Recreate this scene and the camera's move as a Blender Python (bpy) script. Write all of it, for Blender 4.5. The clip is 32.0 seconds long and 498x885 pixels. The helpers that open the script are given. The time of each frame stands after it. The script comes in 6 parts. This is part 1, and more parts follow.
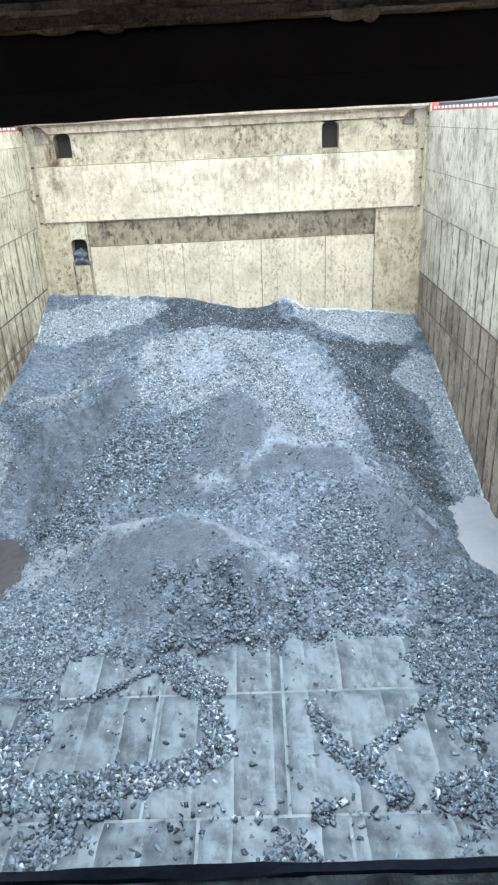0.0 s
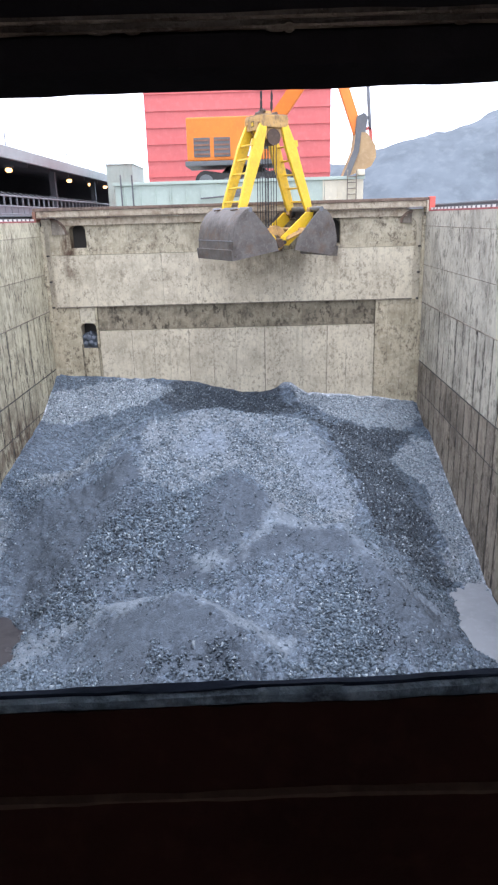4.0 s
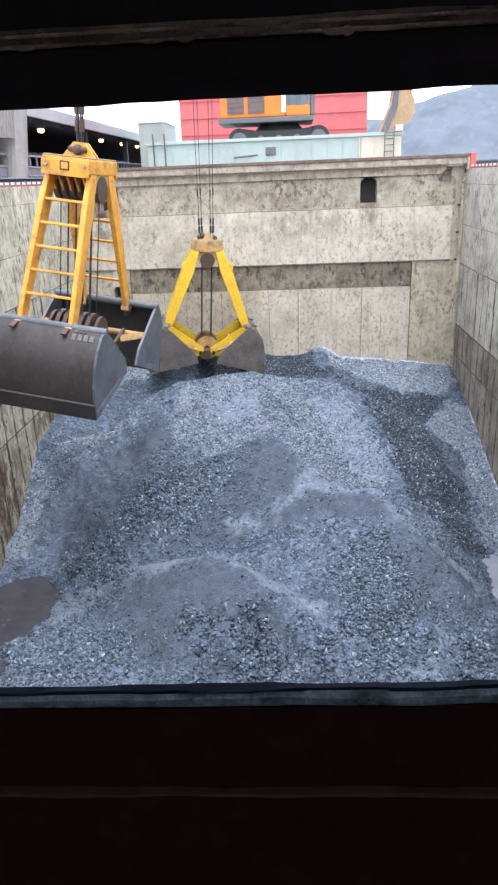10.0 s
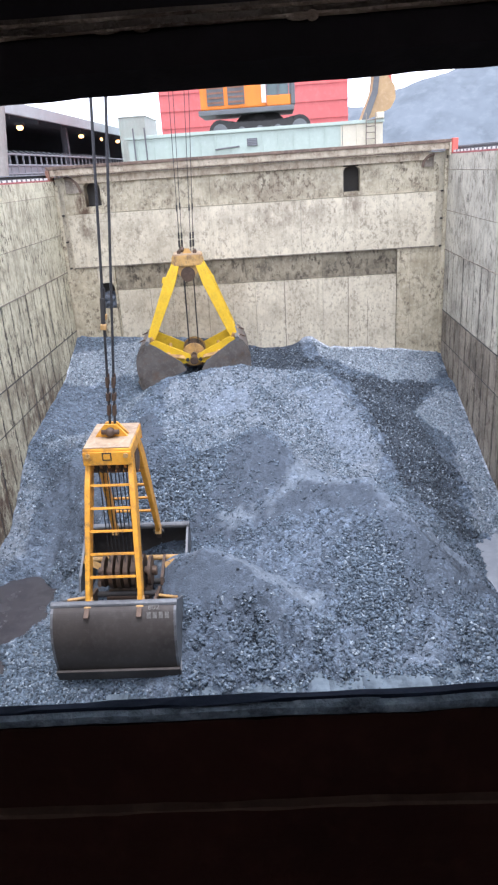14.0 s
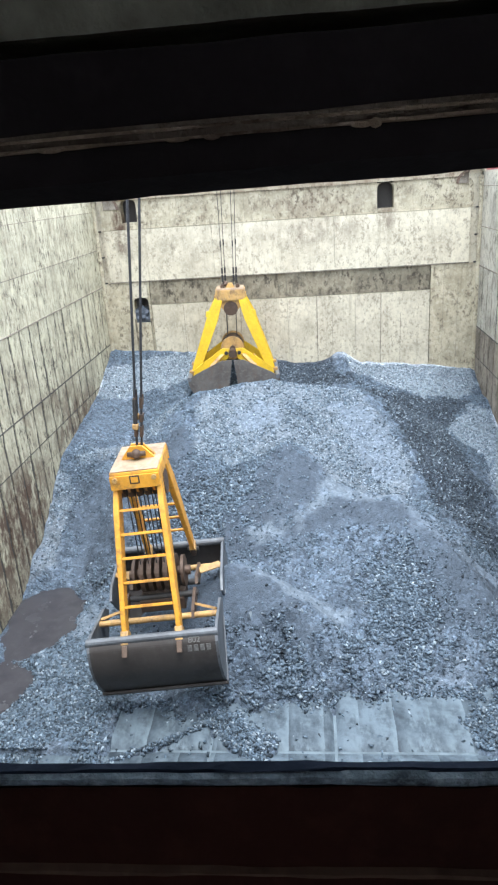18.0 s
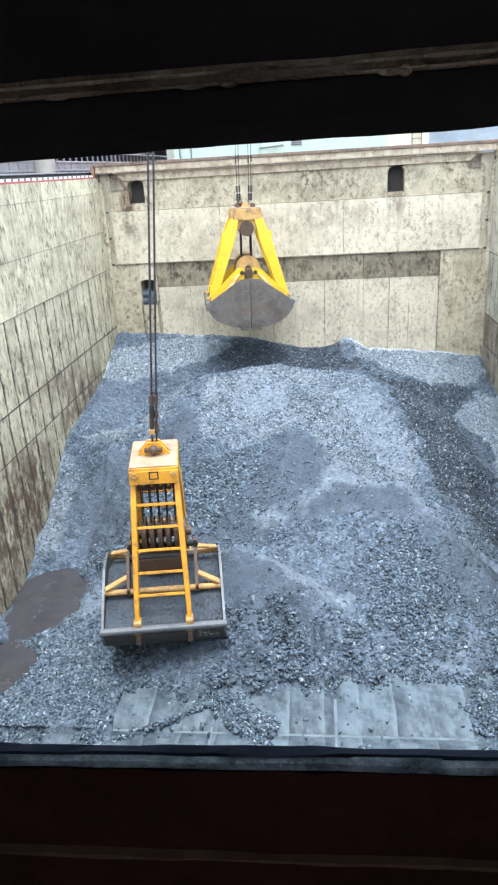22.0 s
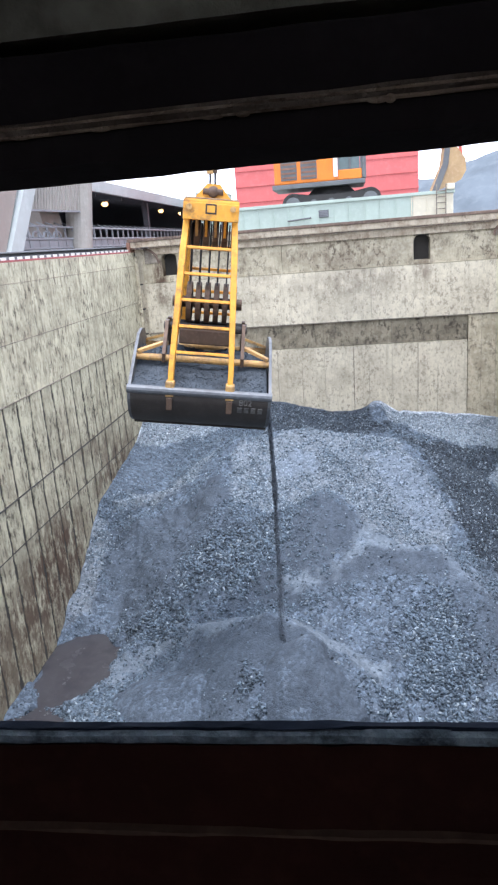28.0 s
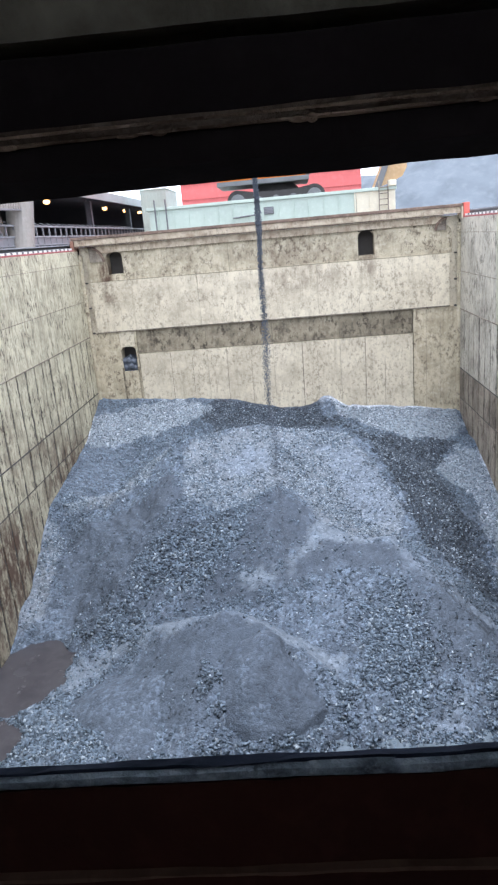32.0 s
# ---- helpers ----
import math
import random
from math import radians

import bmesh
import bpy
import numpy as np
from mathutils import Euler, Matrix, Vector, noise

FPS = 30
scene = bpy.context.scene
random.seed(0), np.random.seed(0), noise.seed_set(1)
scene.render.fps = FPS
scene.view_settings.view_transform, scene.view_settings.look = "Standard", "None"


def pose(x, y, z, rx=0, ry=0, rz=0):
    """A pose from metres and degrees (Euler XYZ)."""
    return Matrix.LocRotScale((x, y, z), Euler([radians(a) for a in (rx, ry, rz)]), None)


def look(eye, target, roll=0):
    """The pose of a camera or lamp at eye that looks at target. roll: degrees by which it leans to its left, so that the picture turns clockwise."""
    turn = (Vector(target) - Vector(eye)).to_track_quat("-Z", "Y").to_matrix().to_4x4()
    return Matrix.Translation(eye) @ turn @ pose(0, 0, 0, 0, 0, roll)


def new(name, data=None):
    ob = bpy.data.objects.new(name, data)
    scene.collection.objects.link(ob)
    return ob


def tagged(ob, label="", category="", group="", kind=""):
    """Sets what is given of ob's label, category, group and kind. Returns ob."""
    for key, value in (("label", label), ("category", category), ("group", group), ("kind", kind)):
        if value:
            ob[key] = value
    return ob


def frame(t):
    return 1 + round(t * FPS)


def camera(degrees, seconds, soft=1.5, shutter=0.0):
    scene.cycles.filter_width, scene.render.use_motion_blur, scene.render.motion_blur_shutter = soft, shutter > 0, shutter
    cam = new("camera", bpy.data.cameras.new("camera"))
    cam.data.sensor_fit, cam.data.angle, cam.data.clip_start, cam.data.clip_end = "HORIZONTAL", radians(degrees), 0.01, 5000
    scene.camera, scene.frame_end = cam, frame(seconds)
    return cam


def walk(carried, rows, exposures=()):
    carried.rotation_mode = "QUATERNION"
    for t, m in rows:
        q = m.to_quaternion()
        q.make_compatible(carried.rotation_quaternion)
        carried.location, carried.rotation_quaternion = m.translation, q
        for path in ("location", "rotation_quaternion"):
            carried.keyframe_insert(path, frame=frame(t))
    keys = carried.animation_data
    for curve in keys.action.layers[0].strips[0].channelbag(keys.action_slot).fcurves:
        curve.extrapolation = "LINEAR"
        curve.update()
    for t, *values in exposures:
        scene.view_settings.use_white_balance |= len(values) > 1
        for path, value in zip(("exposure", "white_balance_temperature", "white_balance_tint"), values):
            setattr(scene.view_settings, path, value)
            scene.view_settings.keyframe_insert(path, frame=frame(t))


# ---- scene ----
# The camera looks out of a gap under a hatch panel, at the near end of a ship's hold.
ZC = 9.5                      # height of the eye over the hold's floor
XL, XR, YF, YN = -7.6, 5.9, 25.08, 0.55   # hold: side walls, far wall, near wall
cam = camera(40.1, 32.0, soft=2.3)
# seconds, x, y, height over ZC, yaw, pitch, roll
PATH = [
    (0, -0.011, 0.132, 0.034, 0.02, -25.40, 2.64),
    (0.5, -0.007, 0.078, 0.039, 1.98, -20.51, 2.65),
    (1, -0.003, 0.062, 0.025, 2.23, -20.96, 3.37),
    (1.5, 0.008, 0.010, 0.001, 3.10, -20.37, 6.33),
    (2, 0.007, -0.011, -0.007, 2.58, -18.99, 4.52),
    (2.5, 0.002, -0.023, -0.023, 2.74, -17.06, 2.44),
    (3, -0.002, -0.051, -0.018, 2.54, -16.26, 1.53),
    (3.5, 0.008, -0.021, -0.030, 1.10, -17.11, 1.09),
    (5.5, 0.007, -0.004, -0.006, 0.67, -20.89, 2.67),
    (6, 0.007, 0.000, -0.003, 0.88, -21.28, 2.95),
    (6.5, 0.007, -0.003, -0.004, 1.33, -20.97, 2.84),
    (7, 0.007, -0.001, -0.003, 1.13, -20.92, 2.86),
    (7.5, 0.008, 0.001, 0.000, 1.09, -20.63, 2.19),
    (8, 0.001, -0.007, -0.003, 1.59, -20.39, 1.53),
    (8.5, 0.001, -0.002, -0.002, 2.23, -20.71, 1.50),
    (9, 0.000, -0.002, -0.002, 2.24, -20.55, 1.52),
    (9.5, -0.002, -0.002, -0.002, 2.51, -20.33, 1.83),
    (10, -0.002, -0.002, -0.002, 3.22, -21.24, 2.18),
    (10.5, -0.002, 0.002, -0.000, 3.32, -21.78, 2.31),
    (11, -0.002, 0.001, 0.000, 3.37, -21.71, 2.50),
    (11.5, -0.001, -0.001, 0.001, 3.42, -21.56, 2.86),
    (12, 0.001, 0.001, -0.000, 3.23, -21.59, 3.11),
    (12.5, 0.002, 0.006, 0.000, 2.54, -21.73, 3.04),
    (13, 0.006, 0.010, 0.000, 1.91, -21.57, 3.24),
    (13.5, 0.005, 0.013, -0.001, 1.84, -22.05, 3.35),
    (15.5, 0.006, 0.018, 0.007, 1.96, -21.27, 5.17),
    (16, 0.004, 0.028, 0.015, 2.43, -21.40, 5.40),
    (16.5, 0.003, 0.010, 0.016, 3.57, -20.64, 5.99),
    (17, -0.008, 0.017, 0.031, 4.63, -20.88, 5.27),
    (17.5, -0.010, 0.015, 0.035, 4.77, -21.16, 4.47),
    (18, -0.007, 0.018, 0.037, 4.49, -20.61, 3.86),
    (18.5, -0.007, 0.025, 0.039, 4.37, -19.84, 3.93),
    (19, -0.005, 0.030, 0.038, 4.72, -19.89, 3.85),
    (19.5, -0.006, 0.027, 0.037, 4.89, -20.05, 3.73),
    (20, -0.006, 0.028, 0.037, 4.79, -20.26, 3.59),
    (20.5, -0.014, 0.030, 0.036, 5.85, -20.57, 3.26),
    (21, -0.014, 0.030, 0.036, 6.12, -20.33, 2.86),
    (21.5, -0.013, 0.034, 0.028, 5.73, -20.92, 3.06),
    (22, -0.013, 0.032, 0.025, 5.20, -21.87, 3.20),
    (22.5, -0.011, 0.035, 0.026, 5.05, -22.01, 3.62),
    (23, -0.012, 0.036, 0.024, 5.36, -22.24, 3.64),
    (23.5, -0.013, 0.033, 0.025, 5.45, -21.95, 3.69),
    (24, -0.012, 0.030, 0.027, 5.69, -21.49, 3.75),
    (24.5, -0.011, 0.026, 0.024, 5.87, -21.10, 3.50),
    (25, -0.007, 0.024, 0.020, 5.44, -21.07, 3.92),
    (25.5, -0.007, 0.022, 0.017, 6.12, -21.15, 3.99),
    (26, -0.007, 0.011, 0.016, 7.40, -19.61, 3.90),
    (26.5, -0.001, -0.018, -0.002, 7.85, -17.66, 4.10),
    (28.5, 0.000, -0.024, -0.007, 7.53, -16.22, 4.46),
    (29, 0.004, -0.023, -0.009, 7.64, -16.28, 4.58),
    (29.5, 0.009, -0.022, -0.007, 7.68, -15.72, 4.90),
    (30, 0.008, -0.026, -0.004, 8.81, -15.57, 5.35),
    (30.5, 0.010, -0.024, -0.006, 9.91, -15.21, 5.65),
    (31, 0.011, -0.023, -0.005, 9.91, -15.13, 5.74),
    (31.5, 0.012, -0.016, -0.004, 5.69, -16.11, 4.84),
    (32, 0.011, -0.003, 0.007, 3.23, -16.84, 4.83),
]
# seconds, stops, kelvin, tint
EXPOSURE = [(0, 1.27, 6190, 7), (0.8, 1.25, 6200, 8), (1.6, 0.71, 6080, 11), (3, 0.68, 6070, 17), (6, 0.66, 6070, 17), (8, 0.72, 6060, 17), (13.5, 0.82, 6050, 18), (15.5, 0.84, 6050, 18), (16.5, 0.98, 6050, 13),
            (17.4, 1.12, 6040, 9), (19, 1.13, 6060, 8), (21.5, 1.18, 6060, 8), (23, 1.13, 6070, 8), (26, 1.12, 6060, 9), (28.5, 0.76, 6010, 16), (30, 0.87, 6070, 17), (32, 0.8, 6100, 15)]
walk(cam, [(t, pose(x, y, ZC + z, 90 + pitch, roll, yaw)) for t, x, y, z, yaw, pitch, roll in PATH], EXPOSURE)

# ---- daylight: a bright overcast sky ----
world = bpy.data.worlds.new("overcast_sky")
scene.world = world
world.use_nodes = True
nt = world.node_tree
nt.nodes.clear()
sky = nt.nodes.new("ShaderNodeTexSky")
sky.sky_type = "NISHITA"
sky.sun_disc = False
sky.sun_elevation, sky.sun_rotation = radians(77), radians(153)
sky.air_density, sky.dust_density, sky.ozone_density = 1.4, 6.0, 1.0
haze = nt.nodes.new("ShaderNodeMix")
haze.data_type = "RGBA"
haze.inputs[0].default_value = 0.82
haze.inputs[7].default_value = (17.5, 18.6, 20.4, 1)
back = nt.nodes.new("ShaderNodeBackground")
back.inputs[1].default_value = 0.1
wout = nt.nodes.new("ShaderNodeOutputWorld")
nt.links.new(sky.outputs[0], haze.inputs[6])
nt.links.new(haze.outputs[2], back.inputs[0])
nt.links.new(back.outputs[0], wout.inputs[0])
sun = new("sun", bpy.data.lights.new("sun", "SUN"))
sun.data.energy, sun.data.angle, sun.data.color = 1.7, radians(22), (1.0, 0.97, 0.93)
sun.matrix_world = look((0, 0, 30), (-1.0, 2.0, 20.5))


# ---- materials ----
def rgba(c):
    return (c[0], c[1], c[2], 1.0)


def material(name, base, dark=None, light=None, rough=0.7, metal=0.0, grain=40.0, stain=1.2, stain_amount=0.5, streak=0.0,
             speck=0.0, speck_colour=(0.05, 0.045, 0.04), speck_scale=9.0, bump=0.15, bump_scale=60.0, vary=0.0, island=False, rust_at=(), smear=(1.0, 1.0, 0.6), bands=0.0, gloss=0.5):
    """A surface with a base colour, large stains, fine grain, vertical streaks, specks and relief, all in metres of the object's own space."""
    m = bpy.data.materials.new(name)
    m.use_nodes = True
    t = m.node_tree
    n, l = t.nodes, t.links
    bsdf = n["Principled BSDF"]
    bsdf.inputs["Metallic"].default_value, bsdf.inputs["Specular IOR Level"].default_value = metal, gloss
    dark = dark or tuple(0.55 * c for c in base)
    light = light or tuple(min(1.0, 1.25 * c) for c in base)
    co = n.new("ShaderNodeNewGeometry").outputs["Position"] if streak else n.new("ShaderNodeTexCoord").outputs["Object"]

    def noise_at(scale, detail=5.0, stretch=None, rough_=0.6):
        tex = n.new("ShaderNodeTexNoise")
        tex.inputs["Scale"].default_value, tex.inputs["Detail"].default_value, tex.inputs["Roughness"].default_value = scale, detail, rough_
        if stretch:
            mp = n.new("ShaderNodeMapping")
            mp.inputs["Scale"].default_value = stretch
            l.new(co, mp.inputs[0])
            l.new(mp.outputs[0], tex.inputs["Vector"])
        else:
            l.new(co, tex.inputs["Vector"])
        return tex.outputs["Fac"]

    def ramp(fac, lo, hi):
        r = n.new("ShaderNodeMapRange")
        r.inputs["From Min"].default_value, r.inputs["From Max"].default_value = lo, hi
        l.new(fac, r.inputs["Value"])
        return r.outputs["Result"]

    def mix(a, b, fac, kind="MIX"):
        x = n.new("ShaderNodeMix")
        x.data_type, x.blend_type = "RGBA", kind
        for v, i in ((fac, 0), (a, 6), (b, 7)):
            if isinstance(v, (int, float)):
                x.inputs[i].default_value = v
            elif isinstance(v, tuple):
                x.inputs[i].default_value = rgba(v)
            else:
                l.new(v, x.inputs[i])
        return x.outputs[2]

    def scaled(fac, k):
        x = n.new("ShaderNodeMath")
        x.operation = "MULTIPLY"
        l.new(fac, x.inputs[0])
        x.inputs[1].default_value = k
        return x.outputs[0]

    col = mix(base, dark, scaled(ramp(noise_at(stain), 0.42, 0.72), stain_amount))
    col = mix(col, light, scaled(ramp(noise_at(grain, 3.0), 0.5, 0.75), 0.5))
    if streak:
        s = ramp(noise_at(1.0, 4.0, (7.0, 7.0, 0.5)), 0.52, 0.75)
        col = mix(col, dark, scaled(s, streak))
    if speck:
        k = speck_scale
        s = ramp(noise_at(1.0, 8.0, (k * smear[0], k * smear[1], k * smear[2]), 0.76), 0.50, 0.60)
        clump = ramp(noise_at(0.9, 6.0, None, 0.68), 0.30, 0.58)
        x = n.new("ShaderNodeMath")
        x.operation = "MULTIPLY"
        l.new(s, x.inputs[0])
        l.new(clump, x.inputs[1])
        col = mix(col, speck_colour, scaled(x.outputs[0], speck))
    if streak:
        # soft grime all over, in flecks of a hand's width
        fleck = ramp(noise_at(1.0, 9.0, (5.5, 5.5, 3.2), 0.82), 0.50, 0.66)
        col = mix(col, dark, scaled(fleck, 0.42 * min(1.0, streak + 0.35)))
    if bands:
        # dusty troughs and the ribs' shading, painted as dark and pale bands
        x = n.new("ShaderNodeSeparateXYZ")
        l.new(n.new("ShaderNodeNewGeometry").outputs["Position"], x.inputs[0])
        bend = n.new("ShaderNodeMath")
        bend.operation = "MULTIPLY_ADD"
        l.new(noise_at(1.6, 3.0), bend.inputs[0])
        bend.inputs[1].default_value = 0.07
        l.new(x.outputs["X"], bend.inputs[2])
        w = n.new("ShaderNodeMath")
        w.operation = "FRACT"
        l.new(scaled(bend.outputs[0], 1 / 0.66), w.inputs[0])
        for lo, hi, k, noise_lo in ((0.22, 0.04, 0.75, 0.42), (0.66, 0.12, 0.6, 0.40), (0.86, 0.97, 0.5, 0.38)):
            y = n.new("ShaderNodeMath")
            y.operation = "MULTIPLY"
            l.new(ramp(w.outputs[0], lo, hi), y.inputs[0])
            l.new(ramp(noise_at(0.8, 5.0, (1.6, 0.55, 1.0)), noise_lo, noise_lo + 0.2), y.inputs[1])
            col = mix(col, dark if k > 0.55 else light, scaled(y.outputs[0], bands * k))
    for where, size, amount in rust_at:
        mp = n.new("ShaderNodeMapping")
        mp.vector_type = "TEXTURE"
        mp.inputs["Location"].default_value, mp.inputs["Scale"].default_value = where, size
        l.new(co, mp.inputs[0])
        far = n.new("ShaderNodeVectorMath")
        far.operation = "LENGTH"
        l.new(mp.outputs[0], far.inputs[0])
        x = n.new("ShaderNodeMath")
        x.operation = "MULTIPLY"
        l.new(ramp(far.outputs["Value"], 1.1, 0.45), x.inputs[0])
        l.new(ramp(noise_at(1.0, 6.0, (4.0, 4.0, 2.0), 0.72), 0.38, 0.54), x.inputs[1])
        col = mix(col, (0.095, 0.058, 0.036), scaled(x.outputs[0], amount))
    if vary or island:
        rnd = n.new("ShaderNodeNewGeometry").outputs["Random Per Island"] if island else n.new("ShaderNodeObjectInfo").outputs["Random"]
        hsv = n.new("ShaderNodeHueSaturation")
        l.new(col, hsv.inputs["Color"])
        r = n.new("ShaderNodeMapRange")
        r.inputs["To Min"].default_value, r.inputs["To Max"].default_value = 1 - vary, 1 + vary
        l.new(rnd, r.inputs["Value"])
        l.new(r.outputs["Result"], hsv.inputs["Value"])
        col = hsv.outputs["Color"]
    l.new(col, bsdf.inputs["Base Color"])
    rr = n.new("ShaderNodeMapRange")
    rr.inputs["To Min"].default_value, rr.inputs["To Max"].default_value = max(0.05, rough - 0.12), min(1.0, rough + 0.12)
    l.new(noise_at(grain * 0.3), rr.inputs["Value"])
    l.new(rr.outputs["Result"], bsdf.inputs["Roughness"])
    if bump:
        b = n.new("ShaderNodeBump")
        b.inputs["Strength"].default_value, b.inputs["Distance"].default_value = bump, 0.02
        l.new(noise_at(bump_scale, 4.0), b.inputs["Height"])
        l.new(b.outputs[0], bsdf.inputs["Normal"])
    return m


M_WALL = material("cream_hold_paint", (0.53, 0.47, 0.335), (0.24, 0.20, 0.13), (0.66, 0.61, 0.48), rough=0.75, grain=9, stain=1.4, stain_amount=0.85, streak=0.45,
                  speck=0.95, speck_colour=(0.12, 0.095, 0.065), speck_scale=8, smear=(1.0, 1.0, 0.7), vary=0.07, bump=0.25, bump_scale=25,
                  rust_at=(((-6.7, 25.1, 8.5), (0.3, 1.0, 0.9), 1.0), ((2.7, 25.1, 8.35), (0.4, 1.0, 0.5), 0.6), ((0.2, 25.1, 8.9), (2.2, 1.0, 0.6), 0.4)))
M_WALL_SIDE = material("streaked_hold_paint", (0.58, 0.545, 0.395), (0.22, 0.185, 0.125), (0.70, 0.67, 0.53), rough=0.75, grain=14, stain=1.6, stain_amount=0.75, streak=0.85,
                       speck=1.0, speck_colour=(0.07, 0.056, 0.040), speck_scale=7.5, smear=(1.0, 1.0, 0.42), vary=0.09, bump=0.25, bump_scale=25,
                       rust_at=(((-7.6, 15.2, 1.8), (1.0, 2.9, 1.9), 1.0), ((-7.6, 12.4, 1.0), (1.0, 2.8, 1.5), 0.75), ((-7.6, 16.8, 4.7), (1.0, 0.6, 1.2), 0.5), ((-7.6, 20.5, 2.9), (1.0, 2.7, 1.1), 0.85), ((-7.6, 18.5, 4.0), (1.0, 2.2, 0.6), 0.5)))
M_WALL_GREY = material("greyed_hold_paint", (0.53, 0.50, 0.41), (0.20, 0.18, 0.148), (0.61, 0.58, 0.50), rough=0.75, grain=12, stain=1.1, stain_amount=0.8, streak=0.45,
                       speck=0.9, speck_colour=(0.10, 0.088, 0.070), speck_scale=7, smear=(1.0, 1.0, 0.55), vary=0.07, bump=0.25, bump_scale=25)
M_WALL_CLEAN = material("pale_hold_paint", (0.64, 0.58, 0.44), (0.33, 0.285, 0.205), (0.74, 0.69, 0.56), rough=0.7, grain=14, stain=1.3, stain_amount=0.7, streak=0.5,
                        speck=0.75, speck_colour=(0.19, 0.155, 0.11), speck_scale=9, smear=(1.0, 1.0, 0.7), vary=0.05, bump=0.2, bump_scale=25,
                        rust_at=(((2.7, 25.1, 8.1), (0.35, 1.0, 0.5), 0.6), ((-6.7, 25.1, 7.9), (0.25, 1.0, 0.6), 0.6), ((-1.5, 25.0, 9.6), (3.5, 1.0, 0.3), 0.3), ((0.2, 25.0, 7.85), (2.4, 1.0, 0.6), 0.35)))
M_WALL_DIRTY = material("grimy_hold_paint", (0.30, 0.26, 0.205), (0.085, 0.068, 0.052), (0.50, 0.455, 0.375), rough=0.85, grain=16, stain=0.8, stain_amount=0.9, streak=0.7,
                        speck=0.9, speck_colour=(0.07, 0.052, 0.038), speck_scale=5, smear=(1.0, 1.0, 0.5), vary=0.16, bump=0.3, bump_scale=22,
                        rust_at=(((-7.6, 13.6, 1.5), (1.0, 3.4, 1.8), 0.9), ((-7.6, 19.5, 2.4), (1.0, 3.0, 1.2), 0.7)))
M_BAND = material("coal_stained_paint", (0.27, 0.235, 0.165), (0.10, 0.082, 0.056), (0.40, 0.355, 0.265), rough=0.85, grain=7, stain=2.6, stain_amount=0.9, streak=0.3,
                  speck=0.95, speck_colour=(0.05, 0.041, 0.028), speck_scale=6, vary=0.12)
M_GROOVE = material("dark_joint", (0.06, 0.055, 0.05), rough=0.9, streak=0.2)
M_SEAM = material("pale_worn_floor_seam", (0.155, 0.195, 0.22), (0.07, 0.088, 0.102), rough=0.6, grain=6, stain=2.5, stain_amount=0.9, gloss=0.15)
M_CAPRUST = material("brown_rusted_cap", (0.17, 0.115, 0.085), (0.06, 0.042, 0.034), (0.36, 0.29, 0.22), rough=0.85, grain=12, stain=1.6, stain_amount=0.9)
M_RUST = material("red_brown_rust", (0.24, 0.12, 0.08), (0.10, 0.05, 0.035), (0.36, 0.22, 0.16), rough=0.85, grain=30, stain=3, stain_amount=0.8)
M_REDPAINT = material("red_paint", (0.62, 0.12, 0.09), (0.38, 0.08, 0.06), rough=0.5, stain=3)
M_RIMRED = material("dull_red_rim_paint", (0.36, 0.085, 0.085), (0.20, 0.05, 0.05), rough=0.6, stain=2, stain_amount=0.8)
M_WHITE = material("white_paint", (0.66, 0.69, 0.66), rough=0.5, stain=3, stain_amount=0.3)
M_BLACK = material("black_rubber", (0.025, 0.025, 0.028), rough=0.6, stain=4)
M_FLOOR = material("scraped_steel_plate", (0.118, 0.150, 0.177), (0.026, 0.035, 0.045), (0.18, 0.228, 0.255), rough=0.55, grain=4, stain=1.9, stain_amount=1.0,
                   speck=0.8, speck_colour=(0.040, 0.052, 0.063), speck_scale=1.5, smear=(2.2, 0.8, 1.0), bump=0.25, bump_scale=14, vary=0.12, bands=0.8, gloss=0.15)
M_GRAVEL = material("crushed_grey_ore", (0.108, 0.128, 0.158), (0.065, 0.076, 0.094), (0.19, 0.22, 0.268), rough=0.85, grain=24, stain=1.2, stain_amount=0.8, bump=1.0, bump_scale=28)
M_STONE = material("grey_ore_lumps", (0.100, 0.133, 0.168), (0.056, 0.075, 0.096), (0.165, 0.205, 0.245), rough=0.6, grain=18, stain=0.9, stain_amount=0.5, bump=0.3, island=True, vary=0.6, gloss=0.2)
M_BLUESTONE = material("dark_wet_ore_lumps", (0.069, 0.096, 0.125), (0.036, 0.050, 0.064), (0.16, 0.20, 0.235), rough=0.55, grain=18, stain=0.9, stain_amount=0.5, bump=0.3, island=True, vary=0.8, gloss=0.2)
M_PALESTONE = material("pale_ore_lumps", (0.235, 0.282, 0.32), (0.14, 0.17, 0.196), (0.34, 0.395, 0.43), rough=0.65, grain=18, stain=0.9, stain_amount=0.5, bump=0.3, island=True, vary=0.4, gloss=0.2)
M_DARKSTONE = material("dark_wet_lumps", (0.058, 0.075, 0.095), (0.030, 0.039, 0.050), (0.118, 0.145, 0.175), rough=0.55, grain=18, stain=0.9, stain_amount=0.5, bump=0.4, island=True, vary=0.7, gloss=0.2)
M_LOAD = material("loaded_ore", (0.070, 0.084, 0.100), (0.042, 0.050, 0.060), (0.12, 0.14, 0.162), rough=0.85, grain=22, stain=2.2, stain_amount=0.7, bump=0.8, bump_scale=28, gloss=0.1)
M_MUD = material("wet_brown_mud", (0.050, 0.049, 0.055), (0.032, 0.031, 0.036), (0.074, 0.073, 0.079), rough=0.25, grain=5, stain=1.6, stain_amount=0.9, bump=0.05, bump_scale=10)
